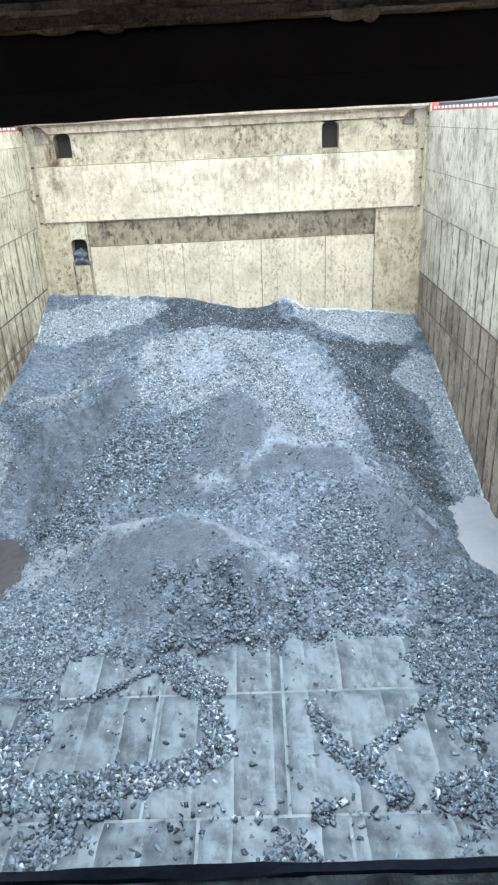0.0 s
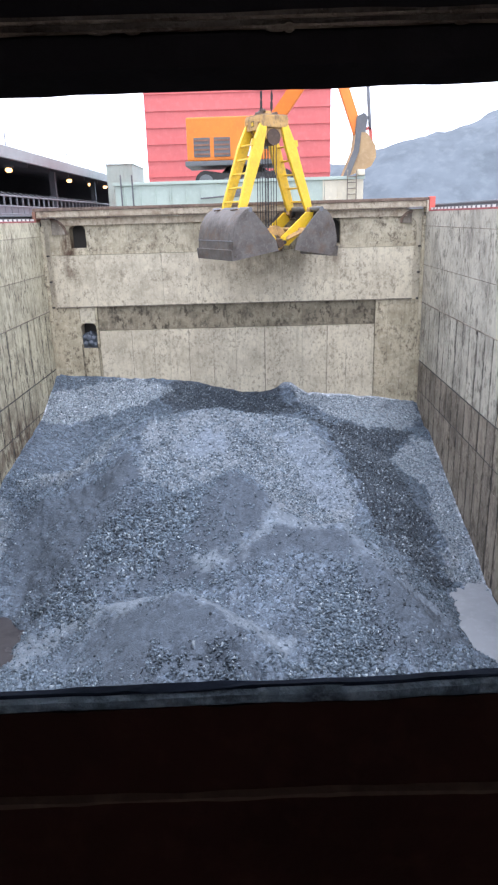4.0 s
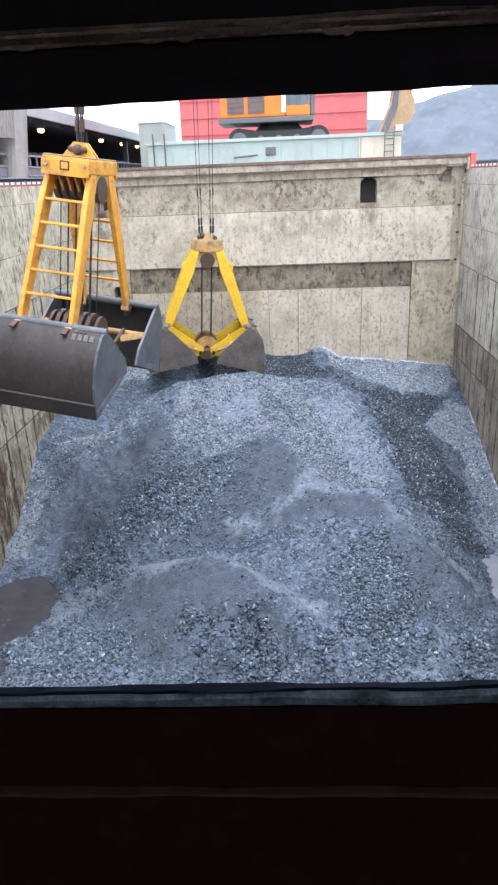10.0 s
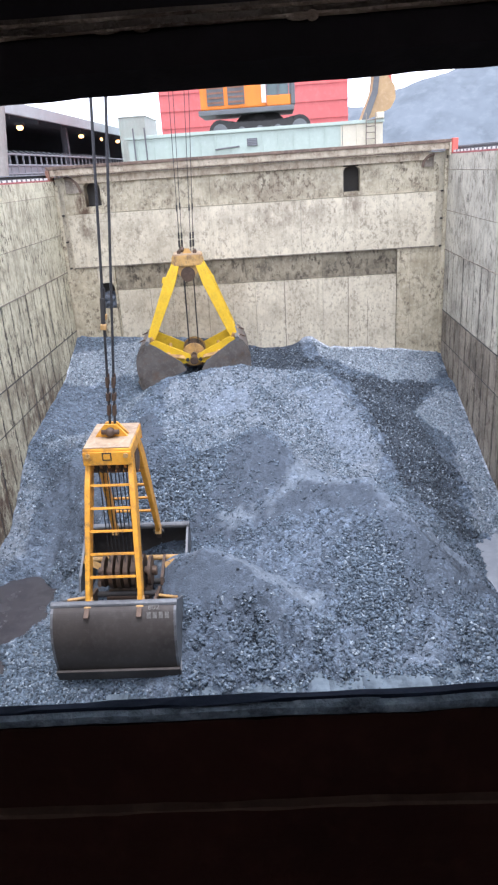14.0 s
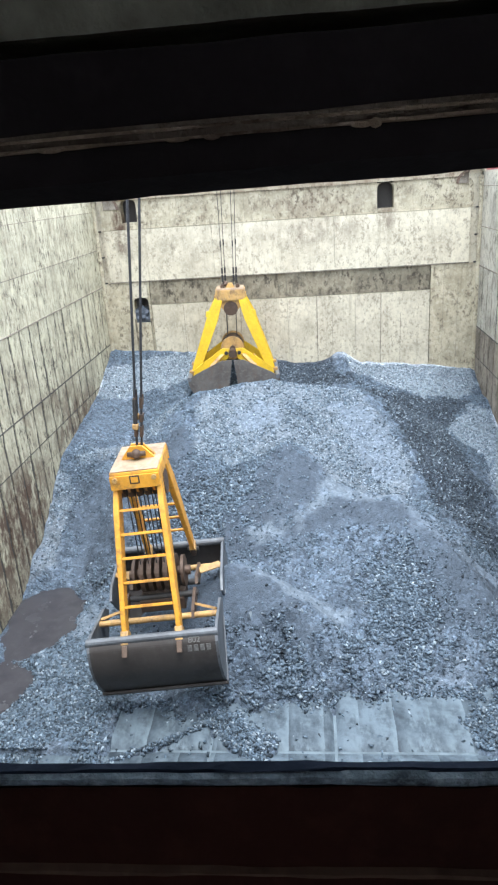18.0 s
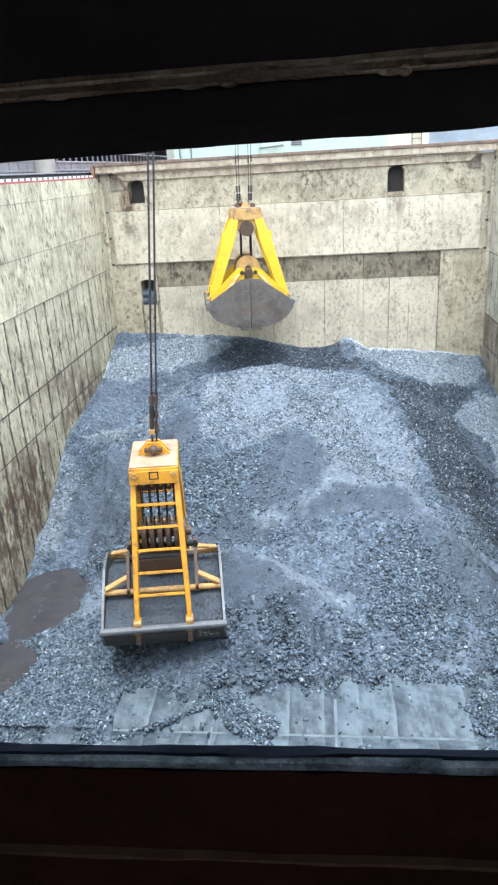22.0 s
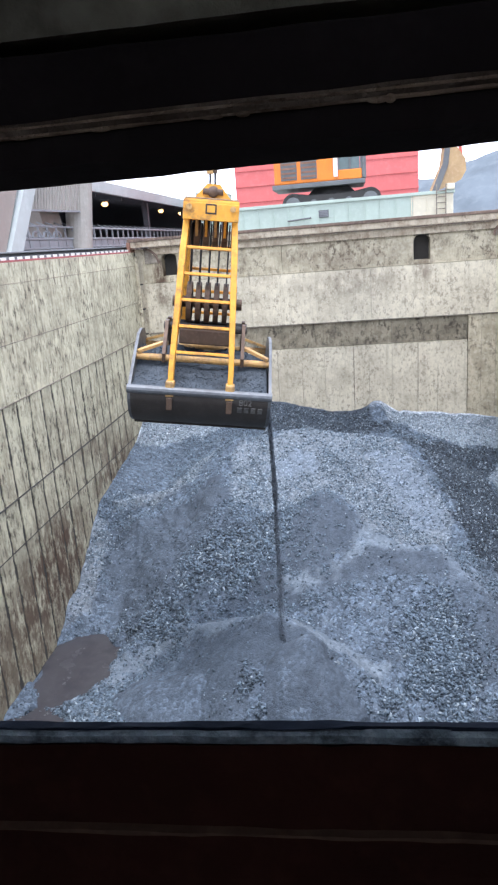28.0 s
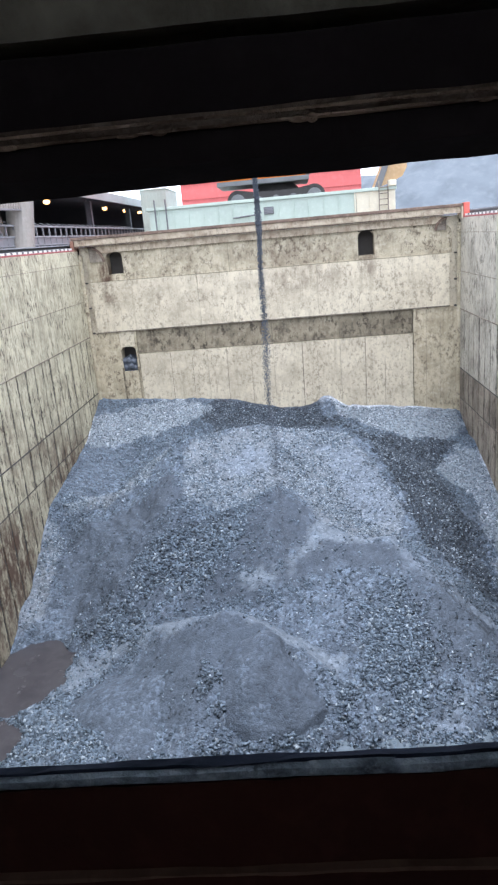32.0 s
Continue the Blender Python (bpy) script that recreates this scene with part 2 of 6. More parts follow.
M_SILT = material("pale_wet_silt", (0.22, 0.24, 0.265), (0.15, 0.165, 0.185), rough=0.4, grain=6, stain=1.0, bump=0.05, bump_scale=12)
M_YELLOW = material("yellow_grab_paint", (0.72, 0.335, 0.03), (0.40, 0.18, 0.03), (0.78, 0.42, 0.07), rough=0.5, grain=14, stain=2.2, stain_amount=0.6, speck=0.6,
                    speck_colour=(0.14, 0.085, 0.05), speck_scale=4, smear=(1.0, 1.0, 1.0), bump=0.1)
M_LEMON = material("bright_yellow_grab_paint", (0.78, 0.50, 0.022), (0.52, 0.29, 0.03), (0.84, 0.62, 0.07), rough=0.45, grain=14, stain=2.2, stain_amount=0.35, speck=0.3,
                   speck_colour=(0.2, 0.13, 0.05), speck_scale=5, bump=0.08)
M_OCHRE = material("worn_ochre_paint", (0.52, 0.31, 0.10), (0.22, 0.13, 0.06), (0.60, 0.42, 0.21), rough=0.6, grain=14, stain=3, stain_amount=0.8, speck=0.6,
                   speck_colour=(0.11, 0.075, 0.055), speck_scale=6, bump=0.15)
M_SHELL = material("worn_grab_steel", (0.047, 0.040, 0.036), (0.026, 0.021, 0.018), (0.078, 0.07, 0.066), rough=0.62, metal=0.2, grain=9, stain=1.3, stain_amount=0.7, bump=0.08, bump_scale=20)
M_DUSTYSTEEL = material("dusty_grey_steel", (0.135, 0.122, 0.112), (0.05, 0.040, 0.032), (0.22, 0.205, 0.19), rough=0.65, metal=0.1, grain=9, stain=2.2, stain_amount=0.9, speck=0.5, speck_colour=(0.13, 0.075, 0.04), speck_scale=3, bump=0.08, bump_scale=20)
# paler than the shell backs: daylight reflected by the sides is in this colour
M_SHELLSIDE = material("daylit_grey_shell_steel", (0.125, 0.135, 0.147), (0.055, 0.055, 0.058), (0.20, 0.215, 0.23), rough=0.5, metal=0.25, grain=9, stain=1.4, stain_amount=0.8, bump=0.08, bump_scale=20)
M_HEADTOP = material("worn_pale_head_plate", (0.36, 0.265, 0.17), (0.19, 0.12, 0.07), (0.46, 0.38, 0.29), rough=0.6, grain=12, stain=3.5, stain_amount=0.9, bump=0.1)
M_EDGE = material("worn_steel_edge", (0.19, 0.20, 0.215), (0.085, 0.088, 0.093), (0.30, 0.31, 0.325), rough=0.5, metal=0.4, grain=12, stain=3, stain_amount=0.8)
M_STENCIL = material("faded_white_stencil", (0.14, 0.137, 0.13), (0.05, 0.047, 0.043), rough=0.7, grain=30, stain=14, stain_amount=0.9)
M_SHEAVE = material("greasy_brown_sheave", (0.10, 0.065, 0.045), (0.05, 0.035, 0.03), (0.17, 0.12, 0.09), rough=0.55, metal=0.4, grain=14, stain=4)
M_ROPE = material("oily_wire_rope", (0.045, 0.045, 0.05), (0.025, 0.025, 0.025), (0.09, 0.09, 0.10), rough=0.5, metal=0.5, grain=40, stain=6, bump=0.6, bump_scale=90)
# near black because the underside's shade is put into the colour
M_DARKSTEEL = material("shade_black_hatch_steel", (0.018, 0.0145, 0.0145), (0.009, 0.007, 0.007), (0.027, 0.022, 0.022), rough=0.9, grain=30, stain=6, gloss=0.08)
# pale rust of the flakes, and of the bars that paint the ledge's highlights
M_RUSTGLINT = material("rust_and_glint_steel", (0.34, 0.25, 0.175), (0.05, 0.03, 0.021), (0.62, 0.52, 0.40), rough=0.8, grain=55, stain=16, stain_amount=1.0, bump=0.6, bump_scale=150, gloss=0.08)
M_LEDGE = material("brown_ledge_steel", (0.15, 0.115, 0.085), (0.03, 0.02, 0.015), (0.26, 0.21, 0.16), rough=0.85, grain=50, stain=14, stain_amount=1.0, bump=0.6, bump_scale=150, gloss=0.08)
M_PLATE = material("dull_hatch_plate", (0.15, 0.14, 0.105), (0.035, 0.030, 0.022), (0.30, 0.28, 0.22), rough=0.85, grain=24, stain=9, stain_amount=1.0, streak=0.9, bump=0.3, bump_scale=60, gloss=0.08)
# lip paler, edge darker: the sill's highlight is painted into these two
M_LIP = material("scuffed_highlit_lip", (0.22, 0.275, 0.305), (0.018, 0.024, 0.032), (0.46, 0.53, 0.56), rough=0.6, grain=90, stain=34, stain_amount=1.0, bump=0.4, bump_scale=80, gloss=0.2)
M_LIPEDGE = material("dark_blue_lip_edge", (0.010, 0.014, 0.023), (0.004, 0.006, 0.010), (0.026, 0.032, 0.044), rough=0.8, grain=40, stain=15, stain_amount=0.9, gloss=0.04)
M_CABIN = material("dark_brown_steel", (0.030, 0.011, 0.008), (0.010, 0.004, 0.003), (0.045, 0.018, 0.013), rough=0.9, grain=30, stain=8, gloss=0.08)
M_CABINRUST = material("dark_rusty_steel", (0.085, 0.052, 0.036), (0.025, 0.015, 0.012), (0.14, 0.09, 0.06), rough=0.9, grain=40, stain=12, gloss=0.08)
M_PALEGREEN = material("pale_green_deck_paint", (0.43, 0.515, 0.445), (0.31, 0.37, 0.32), (0.50, 0.58, 0.515), rough=0.6, grain=8, stain=0.8, streak=0.15)
M_PALECREAM = material("pale_cream_deck_paint", (0.66, 0.61, 0.46), (0.50, 0.47, 0.38), rough=0.6, grain=8, stain=0.8, streak=0.15)
M_COAMING = material("cream_coaming_paint", (0.53, 0.455, 0.335), (0.23, 0.16, 0.10), (0.62, 0.55, 0.43), rough=0.7, grain=9, stain=2.2, stain_amount=0.9, streak=0.45, speck=0.7, speck_colour=(0.12, 0.08, 0.05), speck_scale=6)
M_REDWALL = material("faded_red_hull", (0.62, 0.15, 0.14), (0.48, 0.105, 0.10), (0.70, 0.21, 0.20), rough=0.65, grain=3, stain=0.25, stain_amount=0.5, streak=0.2)
M_ORANGE = material("orange_machine_paint", (0.75, 0.21, 0.02), (0.5, 0.14, 0.02), rough=0.45, grain=8, stain=1)
M_MACHGREY = material("dark_machine_grey", (0.13, 0.135, 0.14), (0.07, 0.07, 0.075), rough=0.6, grain=10, stain=2)
M_TRACK = material("black_track_steel", (0.03, 0.028, 0.027), rough=0.7, grain=10, stain=4)
M_BUCKET = material("sandy_bucket_steel", (0.42, 0.28, 0.14), (0.22, 0.145, 0.08), (0.54, 0.40, 0.24), rough=0.65, grain=8, stain=1.5)
M_GLASS = material("tinted_cab_glass", (0.10, 0.14, 0.14), rough=0.12, grain=3, stain=1, bump=0)
M_CONCRETE = material("weathered_grey_paint", (0.275, 0.262, 0.238), (0.18, 0.17, 0.152), (0.34, 0.325, 0.30), rough=0.85, grain=5, stain=0.4, streak=0.4)
M_LEG = material("warm_grey_paint", (0.25, 0.215, 0.19), (0.18, 0.155, 0.135), rough=0.7, grain=4, stain=0.3, streak=0.2)
M_SHED = material("dark_shed_cladding", (0.085, 0.09, 0.10), (0.05, 0.053, 0.06), rough=0.85, grain=2, stain=0.15)
M_FASCIA = material("pale_grey_fascia", (0.38, 0.42, 0.415), (0.28, 0.31, 0.305), rough=0.6, grain=2, stain=0.3)
M_RAIL = material("grey_steel_rail", (0.21, 0.22, 0.235), (0.14, 0.145, 0.155), rough=0.6, grain=5, stain=1)
M_QUAY = material("grey_quay_concrete", (0.25, 0.25, 0.245), (0.17, 0.17, 0.165), (0.31, 0.31, 0.30), rough=0.9, grain=1.5, stain=0.15, bump=0.1, bump_scale=6)
M_DECK = material("dull_deck_paint", (0.22, 0.20, 0.19), (0.13, 0.11, 0.10), rough=0.8, grain=4, stain=0.6)
M_WATER = material("harbour_water", (0.06, 0.075, 0.08), rough=0.15, grain=0.3, stain=0.05, bump=0.3, bump_scale=1.5)
M_HILL = material("hazy_blue_wooded_hill", (0.125, 0.148, 0.168), (0.082, 0.10, 0.115), (0.175, 0.20, 0.218), rough=1.0, grain=0.09, stain=0.03, stain_amount=0.95, bump=0)
M_LAMP = bpy.data.materials.new("warm_lamp_glass")
M_LAMP.use_nodes = True
M_LAMP.node_tree.nodes["Principled BSDF"].inputs["Emission Color"].default_value = (1.0, 0.52, 0.17, 1)
M_LAMP.node_tree.nodes["Principled BSDF"].inputs["Emission Strength"].default_value = 2.8




def heap_material():
    """Ore of four sorts, each laid where the mesh's attribute of that name says, with pebbles of two sizes."""
    m = bpy.data.materials.new("heaped_grey_ore")
    m.use_nodes = True
    n, l = m.node_tree.nodes, m.node_tree.links
    bsdf = n["Principled BSDF"]
    co = n.new("ShaderNodeTexCoord").outputs["Object"]

    def mix(a, b, fac, kind="MIX"):
        x = n.new("ShaderNodeMix")
        x.data_type, x.blend_type = "RGBA", kind
        for v, i in ((fac, 0), (a, 6), (b, 7)):
            if isinstance(v, (int, float)):
                x.inputs[i].default_value = v
            elif isinstance(v, tuple):
                x.inputs[i].default_value = rgba(v)
            else:
                l.new(v, x.inputs[i])
        return x.outputs[2]

    def ramp(fac, lo, hi, a=0.0, b=1.0):
        r = n.new("ShaderNodeMapRange")
        for key, v in (("From Min", lo), ("From Max", hi), ("To Min", a), ("To Max", b)):
            r.inputs[key].default_value = v
        l.new(fac, r.inputs["Value"])
        return r.outputs["Result"]

    def amount(name):
        a = n.new("ShaderNodeAttribute")
        a.attribute_name = name
        return a.outputs["Fac"]

    def noise_at(scale, detail):
        t = n.new("ShaderNodeTexNoise")
        t.inputs["Scale"].default_value, t.inputs["Detail"].default_value = scale, detail
        l.new(co, t.inputs["Vector"])
        return t.outputs["Fac"]

    def pebbles(scale):
        v = n.new("ShaderNodeTexVoronoi")
        v.inputs["Scale"].default_value = scale
        l.new(co, v.inputs["Vector"])
        g = n.new("ShaderNodeSeparateColor")
        l.new(v.outputs["Color"], g.inputs[0])
        return v.outputs["Distance"], g.outputs[0]

    def product(a, b):
        x = n.new("ShaderNodeMath")
        x.operation = "MULTIPLY"
        for v, i in ((a, 0), (b, 1)):
            if isinstance(v, (int, float)):
                x.inputs[i].default_value = v
            else:
                l.new(v, x.inputs[i])
        return x.outputs[0]

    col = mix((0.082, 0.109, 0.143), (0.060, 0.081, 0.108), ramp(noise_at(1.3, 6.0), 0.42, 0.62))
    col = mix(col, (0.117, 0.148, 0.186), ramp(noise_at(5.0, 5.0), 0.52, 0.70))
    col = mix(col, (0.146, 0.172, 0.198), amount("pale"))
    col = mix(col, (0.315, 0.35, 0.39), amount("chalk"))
    # darker ore of the near slopes, with some of their shade in the colour
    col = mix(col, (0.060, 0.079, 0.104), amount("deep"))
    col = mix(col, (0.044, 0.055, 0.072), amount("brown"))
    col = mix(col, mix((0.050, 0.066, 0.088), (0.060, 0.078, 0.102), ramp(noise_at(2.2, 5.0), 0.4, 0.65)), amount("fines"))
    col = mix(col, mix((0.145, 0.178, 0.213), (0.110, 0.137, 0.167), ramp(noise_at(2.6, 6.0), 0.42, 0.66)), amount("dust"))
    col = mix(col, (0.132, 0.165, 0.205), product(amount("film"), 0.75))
    d1, c1 = pebbles(13.0)
    d2, c2 = pebbles(34.0)
    smooth = ramp(amount("soft"), 0.0, 1.0, 1.0, 0.42)
    col = mix(col, (1.65, 1.66, 1.68), product(ramp(c1, 0.66, 0.96), product(smooth, 0.75)), "MULTIPLY")
    col = mix(col, (0.54, 0.54, 0.55), product(ramp(c1, 0.40, 0.06), product(smooth, 0.75)), "MULTIPLY")
    col = mix(col, (1.5, 1.5, 1.52), product(ramp(c2, 0.6, 1.0), product(smooth, 0.7)), "MULTIPLY")
    col = mix(col, (0.58, 0.58, 0.59), product(ramp(c2, 0.38, 0.0), product(smooth, 0.7)), "MULTIPLY")
    l.new(col, bsdf.inputs["Base Color"])
    bsdf.inputs["Roughness"].default_value = 0.85
    b2 = n.new("ShaderNodeBump")
    b2.inputs["Strength"].default_value, b2.inputs["Distance"].default_value = 0.5, 0.03
    b2.invert = True
    l.new(d2, b2.inputs["Height"])
    b1 = n.new("ShaderNodeBump")
    b1.inputs["Distance"].default_value = 0.05
    b1.invert = True
    l.new(product(smooth, 0.45), b1.inputs["Strength"])
    l.new(d1, b1.inputs["Height"])
    l.new(b2.outputs[0], b1.inputs["Normal"])
    l.new(b1.outputs[0], bsdf.inputs["Normal"])
    return m


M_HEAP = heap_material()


# ---- mesh helpers ----
def bm_box(bm, x0, x1, y0, y1, z0, z1, bevel=0.0):
    vs = [bm.verts.new((x, y, z)) for x in (x0, x1) for y in (y0, y1) for z in (z0, z1)]
    fs = [bm.faces.new([vs[i] for i in q]) for q in ((0, 1, 3, 2), (4, 6, 7, 5), (0, 4, 5, 1), (2, 3, 7, 6), (0, 2, 6, 4), (1, 5, 7, 3))]
    if bevel:
        es = list({e for f in fs for e in f.edges})
        bmesh.ops.bevel(bm, geom=es, offset=bevel, segments=2, affect="EDGES", profile=0.6)
    return bm


def box(x0, x1, y0, y1, z0, z1, bevel=0.0):
    return bm_box(bmesh.new(), x0, x1, y0, y1, z0, z1, bevel)


def bm_tube(bm, p, q, r, r2=None, seg=10):
    """A round bar from p to q."""
    p, q = Vector(p), Vector(q)
    m = Matrix.Translation((p + q) / 2) @ (q - p).to_track_quat("Z", "Y").to_matrix().to_4x4()
    bmesh.ops.create_cone(bm, cap_ends=True, segments=seg, radius1=r, radius2=r if r2 is None else r2, depth=(q - p).length, matrix=m)
    return bm


def tube(p, q, r, r2=None, seg=10):
    return bm_tube(bmesh.new(), p, q, r, r2, seg)


def bm_beam(bm, p, q, w, h, side=(0, 1, 0), bevel=0.0):
    """A rectangular bar from p to q: w along side, h across."""
    p, q, s = Vector(p), Vector(q), Vector(side)
    d = (q - p).normalized()
    s = (s - d * s.dot(d)).normalized()
    k = d.cross(s)
    vs = [bm.verts.new(c + s * a * w / 2 + k * b * h / 2) for c in (p, q) for a, b in ((-1, -1), (1, -1), (1, 1), (-1, 1))]
    fs = [bm.faces.new([vs[i] for i in f]) for f in ((3, 2, 1, 0), (4, 5, 6, 7), (0, 1, 5, 4), (1, 2, 6, 5), (2, 3, 7, 6), (3, 0, 4, 7))]
    if bevel:
        bmesh.ops.bevel(bm, geom=list({e for f in fs for e in f.edges}), offset=bevel, segments=2, affect="EDGES")
    return bm


def beam(p, q, w, h, side=(0, 1, 0), bevel=0.0):
    return bm_beam(bmesh.new(), p, q, w, h, side, bevel)


def bm_prism(bm, outline, a, b, axis="y"):
    """An outline of (u, z) pairs, drawn out along an axis from a to b."""
    put = {"y": lambda u, v, w: (u, w, v), "x": lambda u, v, w: (w, u, v), "z": lambda u, v, w: (u, v, w)}[axis]
    rings = [[bm.verts.new(put(u, v, w)) for u, v in outline] for w in (a, b)]
    k = len(outline)
    bm.faces.new(rings[0])
    bm.faces.new(rings[1][::-1])
    for i in range(k):
        bm.faces.new([rings[0][i], rings[1][i], rings[1][(i + 1) % k], rings[0][(i + 1) % k]])
    bmesh.ops.recalc_face_normals(bm, faces=bm.faces)
    return bm


def prism(outline, a, b, axis="y"):
    return bm_prism(bmesh.new(), outline, a, b, axis)


def mesh_of(name, bm, mat, smooth=False):
    me = bpy.data.meshes.new(name)
    bmesh.ops.recalc_face_normals(bm, faces=bm.faces)
    bm.to_mesh(me)
    bm.free()
    me.materials.append(mat)
    if smooth:
        me.polygons.foreach_set("use_smooth", [True] * len(me.polygons))
    return me


def part(name, bm, mat, parent, label="", smooth=False):
    ob = new(name, mesh_of(name, bm, mat, smooth))
    ob.parent = parent
    return tagged(ob, label)


def thing(name, label, category, group="", at=None, kind=""):
    ob = new(name)
    if at is not None:
        ob.matrix_world = at
    return tagged(ob, label, category, group, kind)


def solid(name, bm, mat, label="", category="", group="", kind="", smooth=False):
    return tagged(new(name, mesh_of(name, bm, mat, smooth)), label, category, group, kind)


def repeat(name, me, spots, parent):
    """Pieces that share one mesh, each an object of its own."""
    for p in spots:
        ob = new(name, me)
        ob.location = p
        ob.parent = parent


def grid_noise(seed, nx, ny):
    return np.random.RandomState(seed).rand(nx, ny)


NOISE = grid_noise(7, 256, 256)


def value_noise(x, y, scale):
    """Smooth noise in 0..1 at a given number of cells to the metre."""
    u, v = np.asarray(x) * scale + 512, np.asarray(y) * scale + 512
    i, j = np.floor(u).astype(int), np.floor(v).astype(int)
    a, b = u - i, v - j
    a, b = a * a * (3 - 2 * a), b * b * (3 - 2 * b)
    q = lambda p, r: NOISE[(i + p) % 256, (j + r) % 256]
    return (q(0, 0) * (1 - a) + q(1, 0) * a) * (1 - b) + (q(0, 1) * (1 - a) + q(1, 1) * a) * b


def sheet(name, mat, x, y, z, label="", category="", kind="", smooth=True):
    """A grid of heights as one mesh."""
    ny, nx = z.shape
    co = np.stack([x, y, z], -1).reshape(-1, 3)
    idx = np.arange(nx * ny).reshape(ny, nx)
    quads = np.stack([idx[:-1, :-1], idx[:-1, 1:], idx[1:, 1:], idx[1:, :-1]], -1).reshape(-1, 4)
    me = bpy.data.meshes.new(name)
    me.vertices.add(len(co))
    me.vertices.foreach_set("co", co.ravel())
    me.loops.add(quads.size)
    me.loops.foreach_set("vertex_index", quads.ravel())
    me.polygons.add(len(quads))
    me.polygons.foreach_set("loop_start", np.arange(0, quads.size, 4))
    me.polygons.foreach_set("use_smooth", [smooth] * len(quads))
    me.update(calc_edges=True)
    me.materials.append(mat)
    return tagged(new(name, me), label, category, "", kind)


def lumps(name, mat, at, size, seed, label, category, kind="stuff", parent=None):
    """Angular chips, each a ridge over a ragged foot, in one mesh."""
    rs = np.random.RandomState(seed)
    n = len(at)
    base = np.array([(-1, -0.8, -0.45), (1, -0.8, -0.45), (1, 0.8, -0.45), (-1, 0.8, -0.45), (-0.65, 0.15, 0.4), (0.6, -0.1, 0.45)], float)
    v = base[None] * (np.array([1.15, 0.85, 0.9]) * (0.65 + 0.7 * rs.rand(n, 1, 3))) + 0.55 * (rs.rand(n, 6, 3) - 0.5)
    a, b, c = rs.rand(n, 1) * 6.28, 0.6 * rs.randn(n, 1), 0.6 * rs.randn(n, 1)
    x, y, z = v[..., 0], v[..., 1], v[..., 2]
    y, z = y * np.cos(b) - z * np.sin(b), y * np.sin(b) + z * np.cos(b)
    x, z = x * np.cos(c) + z * np.sin(c), z * np.cos(c) - x * np.sin(c)
    x, y = x * np.cos(a) - y * np.sin(a), x * np.sin(a) + y * np.cos(a)
    v = np.stack([x, y, z], -1) * np.asarray(size)[:, None, None] + np.asarray(at)[:, None, :]
    tri = np.array([(0, 1, 5), (0, 5, 4), (1, 2, 5), (2, 3, 4), (2, 4, 5), (3, 0, 4), (0, 2, 1), (0, 3, 2)])
    f = (tri[None] + 6 * np.arange(n)[:, None, None]).reshape(-1, 3)
    me = bpy.data.meshes.new(name)
    me.vertices.add(6 * n)
    me.vertices.foreach_set("co", v.ravel())
    me.loops.add(f.size)
    me.loops.foreach_set("vertex_index", f.ravel())
    me.polygons.add(len(f))
    me.polygons.foreach_set("loop_start", np.arange(0, f.size, 3))
    me.update(calc_edges=True)
    me.materials.append(mat)
    ob = new(name, me)
    ob.parent = parent
    return tagged(ob, label, category, "", kind)


# ---- the hold: floor, walls ----
def hold_floor():
    base = solid("floor", box(XL - 0.3, XR + 0.3, YN, YF + 0.6, -0.4, -0.105), M_SEAM, "steel floor of the cargo hold, mostly under grey ore", "floor", kind="structure")
    rs = random.Random(3)
    y = YN + 0.02
    # buckled tank-top plates between the floor frames
    for depth in (3.1, 3.45, 2.5, 2.6, 3.0, 3.0, 3.0, 3.85):
        x = XL
        while x < XR - 0.05:
            w = min(3.2 if rs.random() < 0.6 else 2.3, XR - x)
            if XR - x - w < 0.9:
                w = XR - x
            nx, ny = max(4, int(w / 0.085)), 12
            gx, gy = np.meshgrid(np.linspace(0, w - 0.055, nx), np.linspace(0, depth - 0.055, ny))
            wave = 1 - 0.55 * (0.5 - 0.5 * np.cos((gx + x) / 0.66 * 2 * math.pi)) ** 1.6 * np.clip(0.1 + 1.6 * value_noise(gx + x, gy * 0.3 + y, 0.8), 0, 1)
            edge = np.clip(np.minimum(gy, depth - gy) / 0.3, 0, 1)
            z = -0.03 * (1 - wave) * edge + 0.035 * (value_noise(gx + x, gy + y, 1.3) - 0.5) * edge + 0.012 * (value_noise(gx + x, gy + y, 3.5) - 0.5) * edge
            z[0, :], z[-1, :], z[:, 0], z[:, -1] = -0.1, -0.1, -0.1, -0.1
            ob = sheet("floor_plate", M_FLOOR, gx, gy, z)
            ob.location = (x, y, 0)
            ob.parent = base
            x += w
        y += depth
    return base


def ragged_strake(x0, x1, w, z0, z1, seed):
    """A tall plate whose two upright edges are chipped and crusted."""
    bm = bmesh.new()
    k = max(6, int((z1 - z0) / 0.06))
    rings = []
    for i in range(k + 1):
        z = z0 + (z1 - z0) * i / k
        e = [0.055 * noise.noise(Vector((z * 2.2, s, seed))) + 0.03 * noise.noise(Vector((z * 8, s, seed + 3))) for s in (1.0, 9.0)]
        rings.append([bm.verts.new(p) for p in ((x0, e[0], z), (x1, e[0], z), (x1, w + e[1], z), (x0, w + e[1], z))])
    for p, q in zip(rings, rings[1:]):
        for i in range(4):
            bm.faces.new([p[i], p[(i + 1) % 4], q[(i + 1) % 4], q[i]])
    bm.faces.new(rings[0])
    bm.faces.new(rings[-1])
    return bm


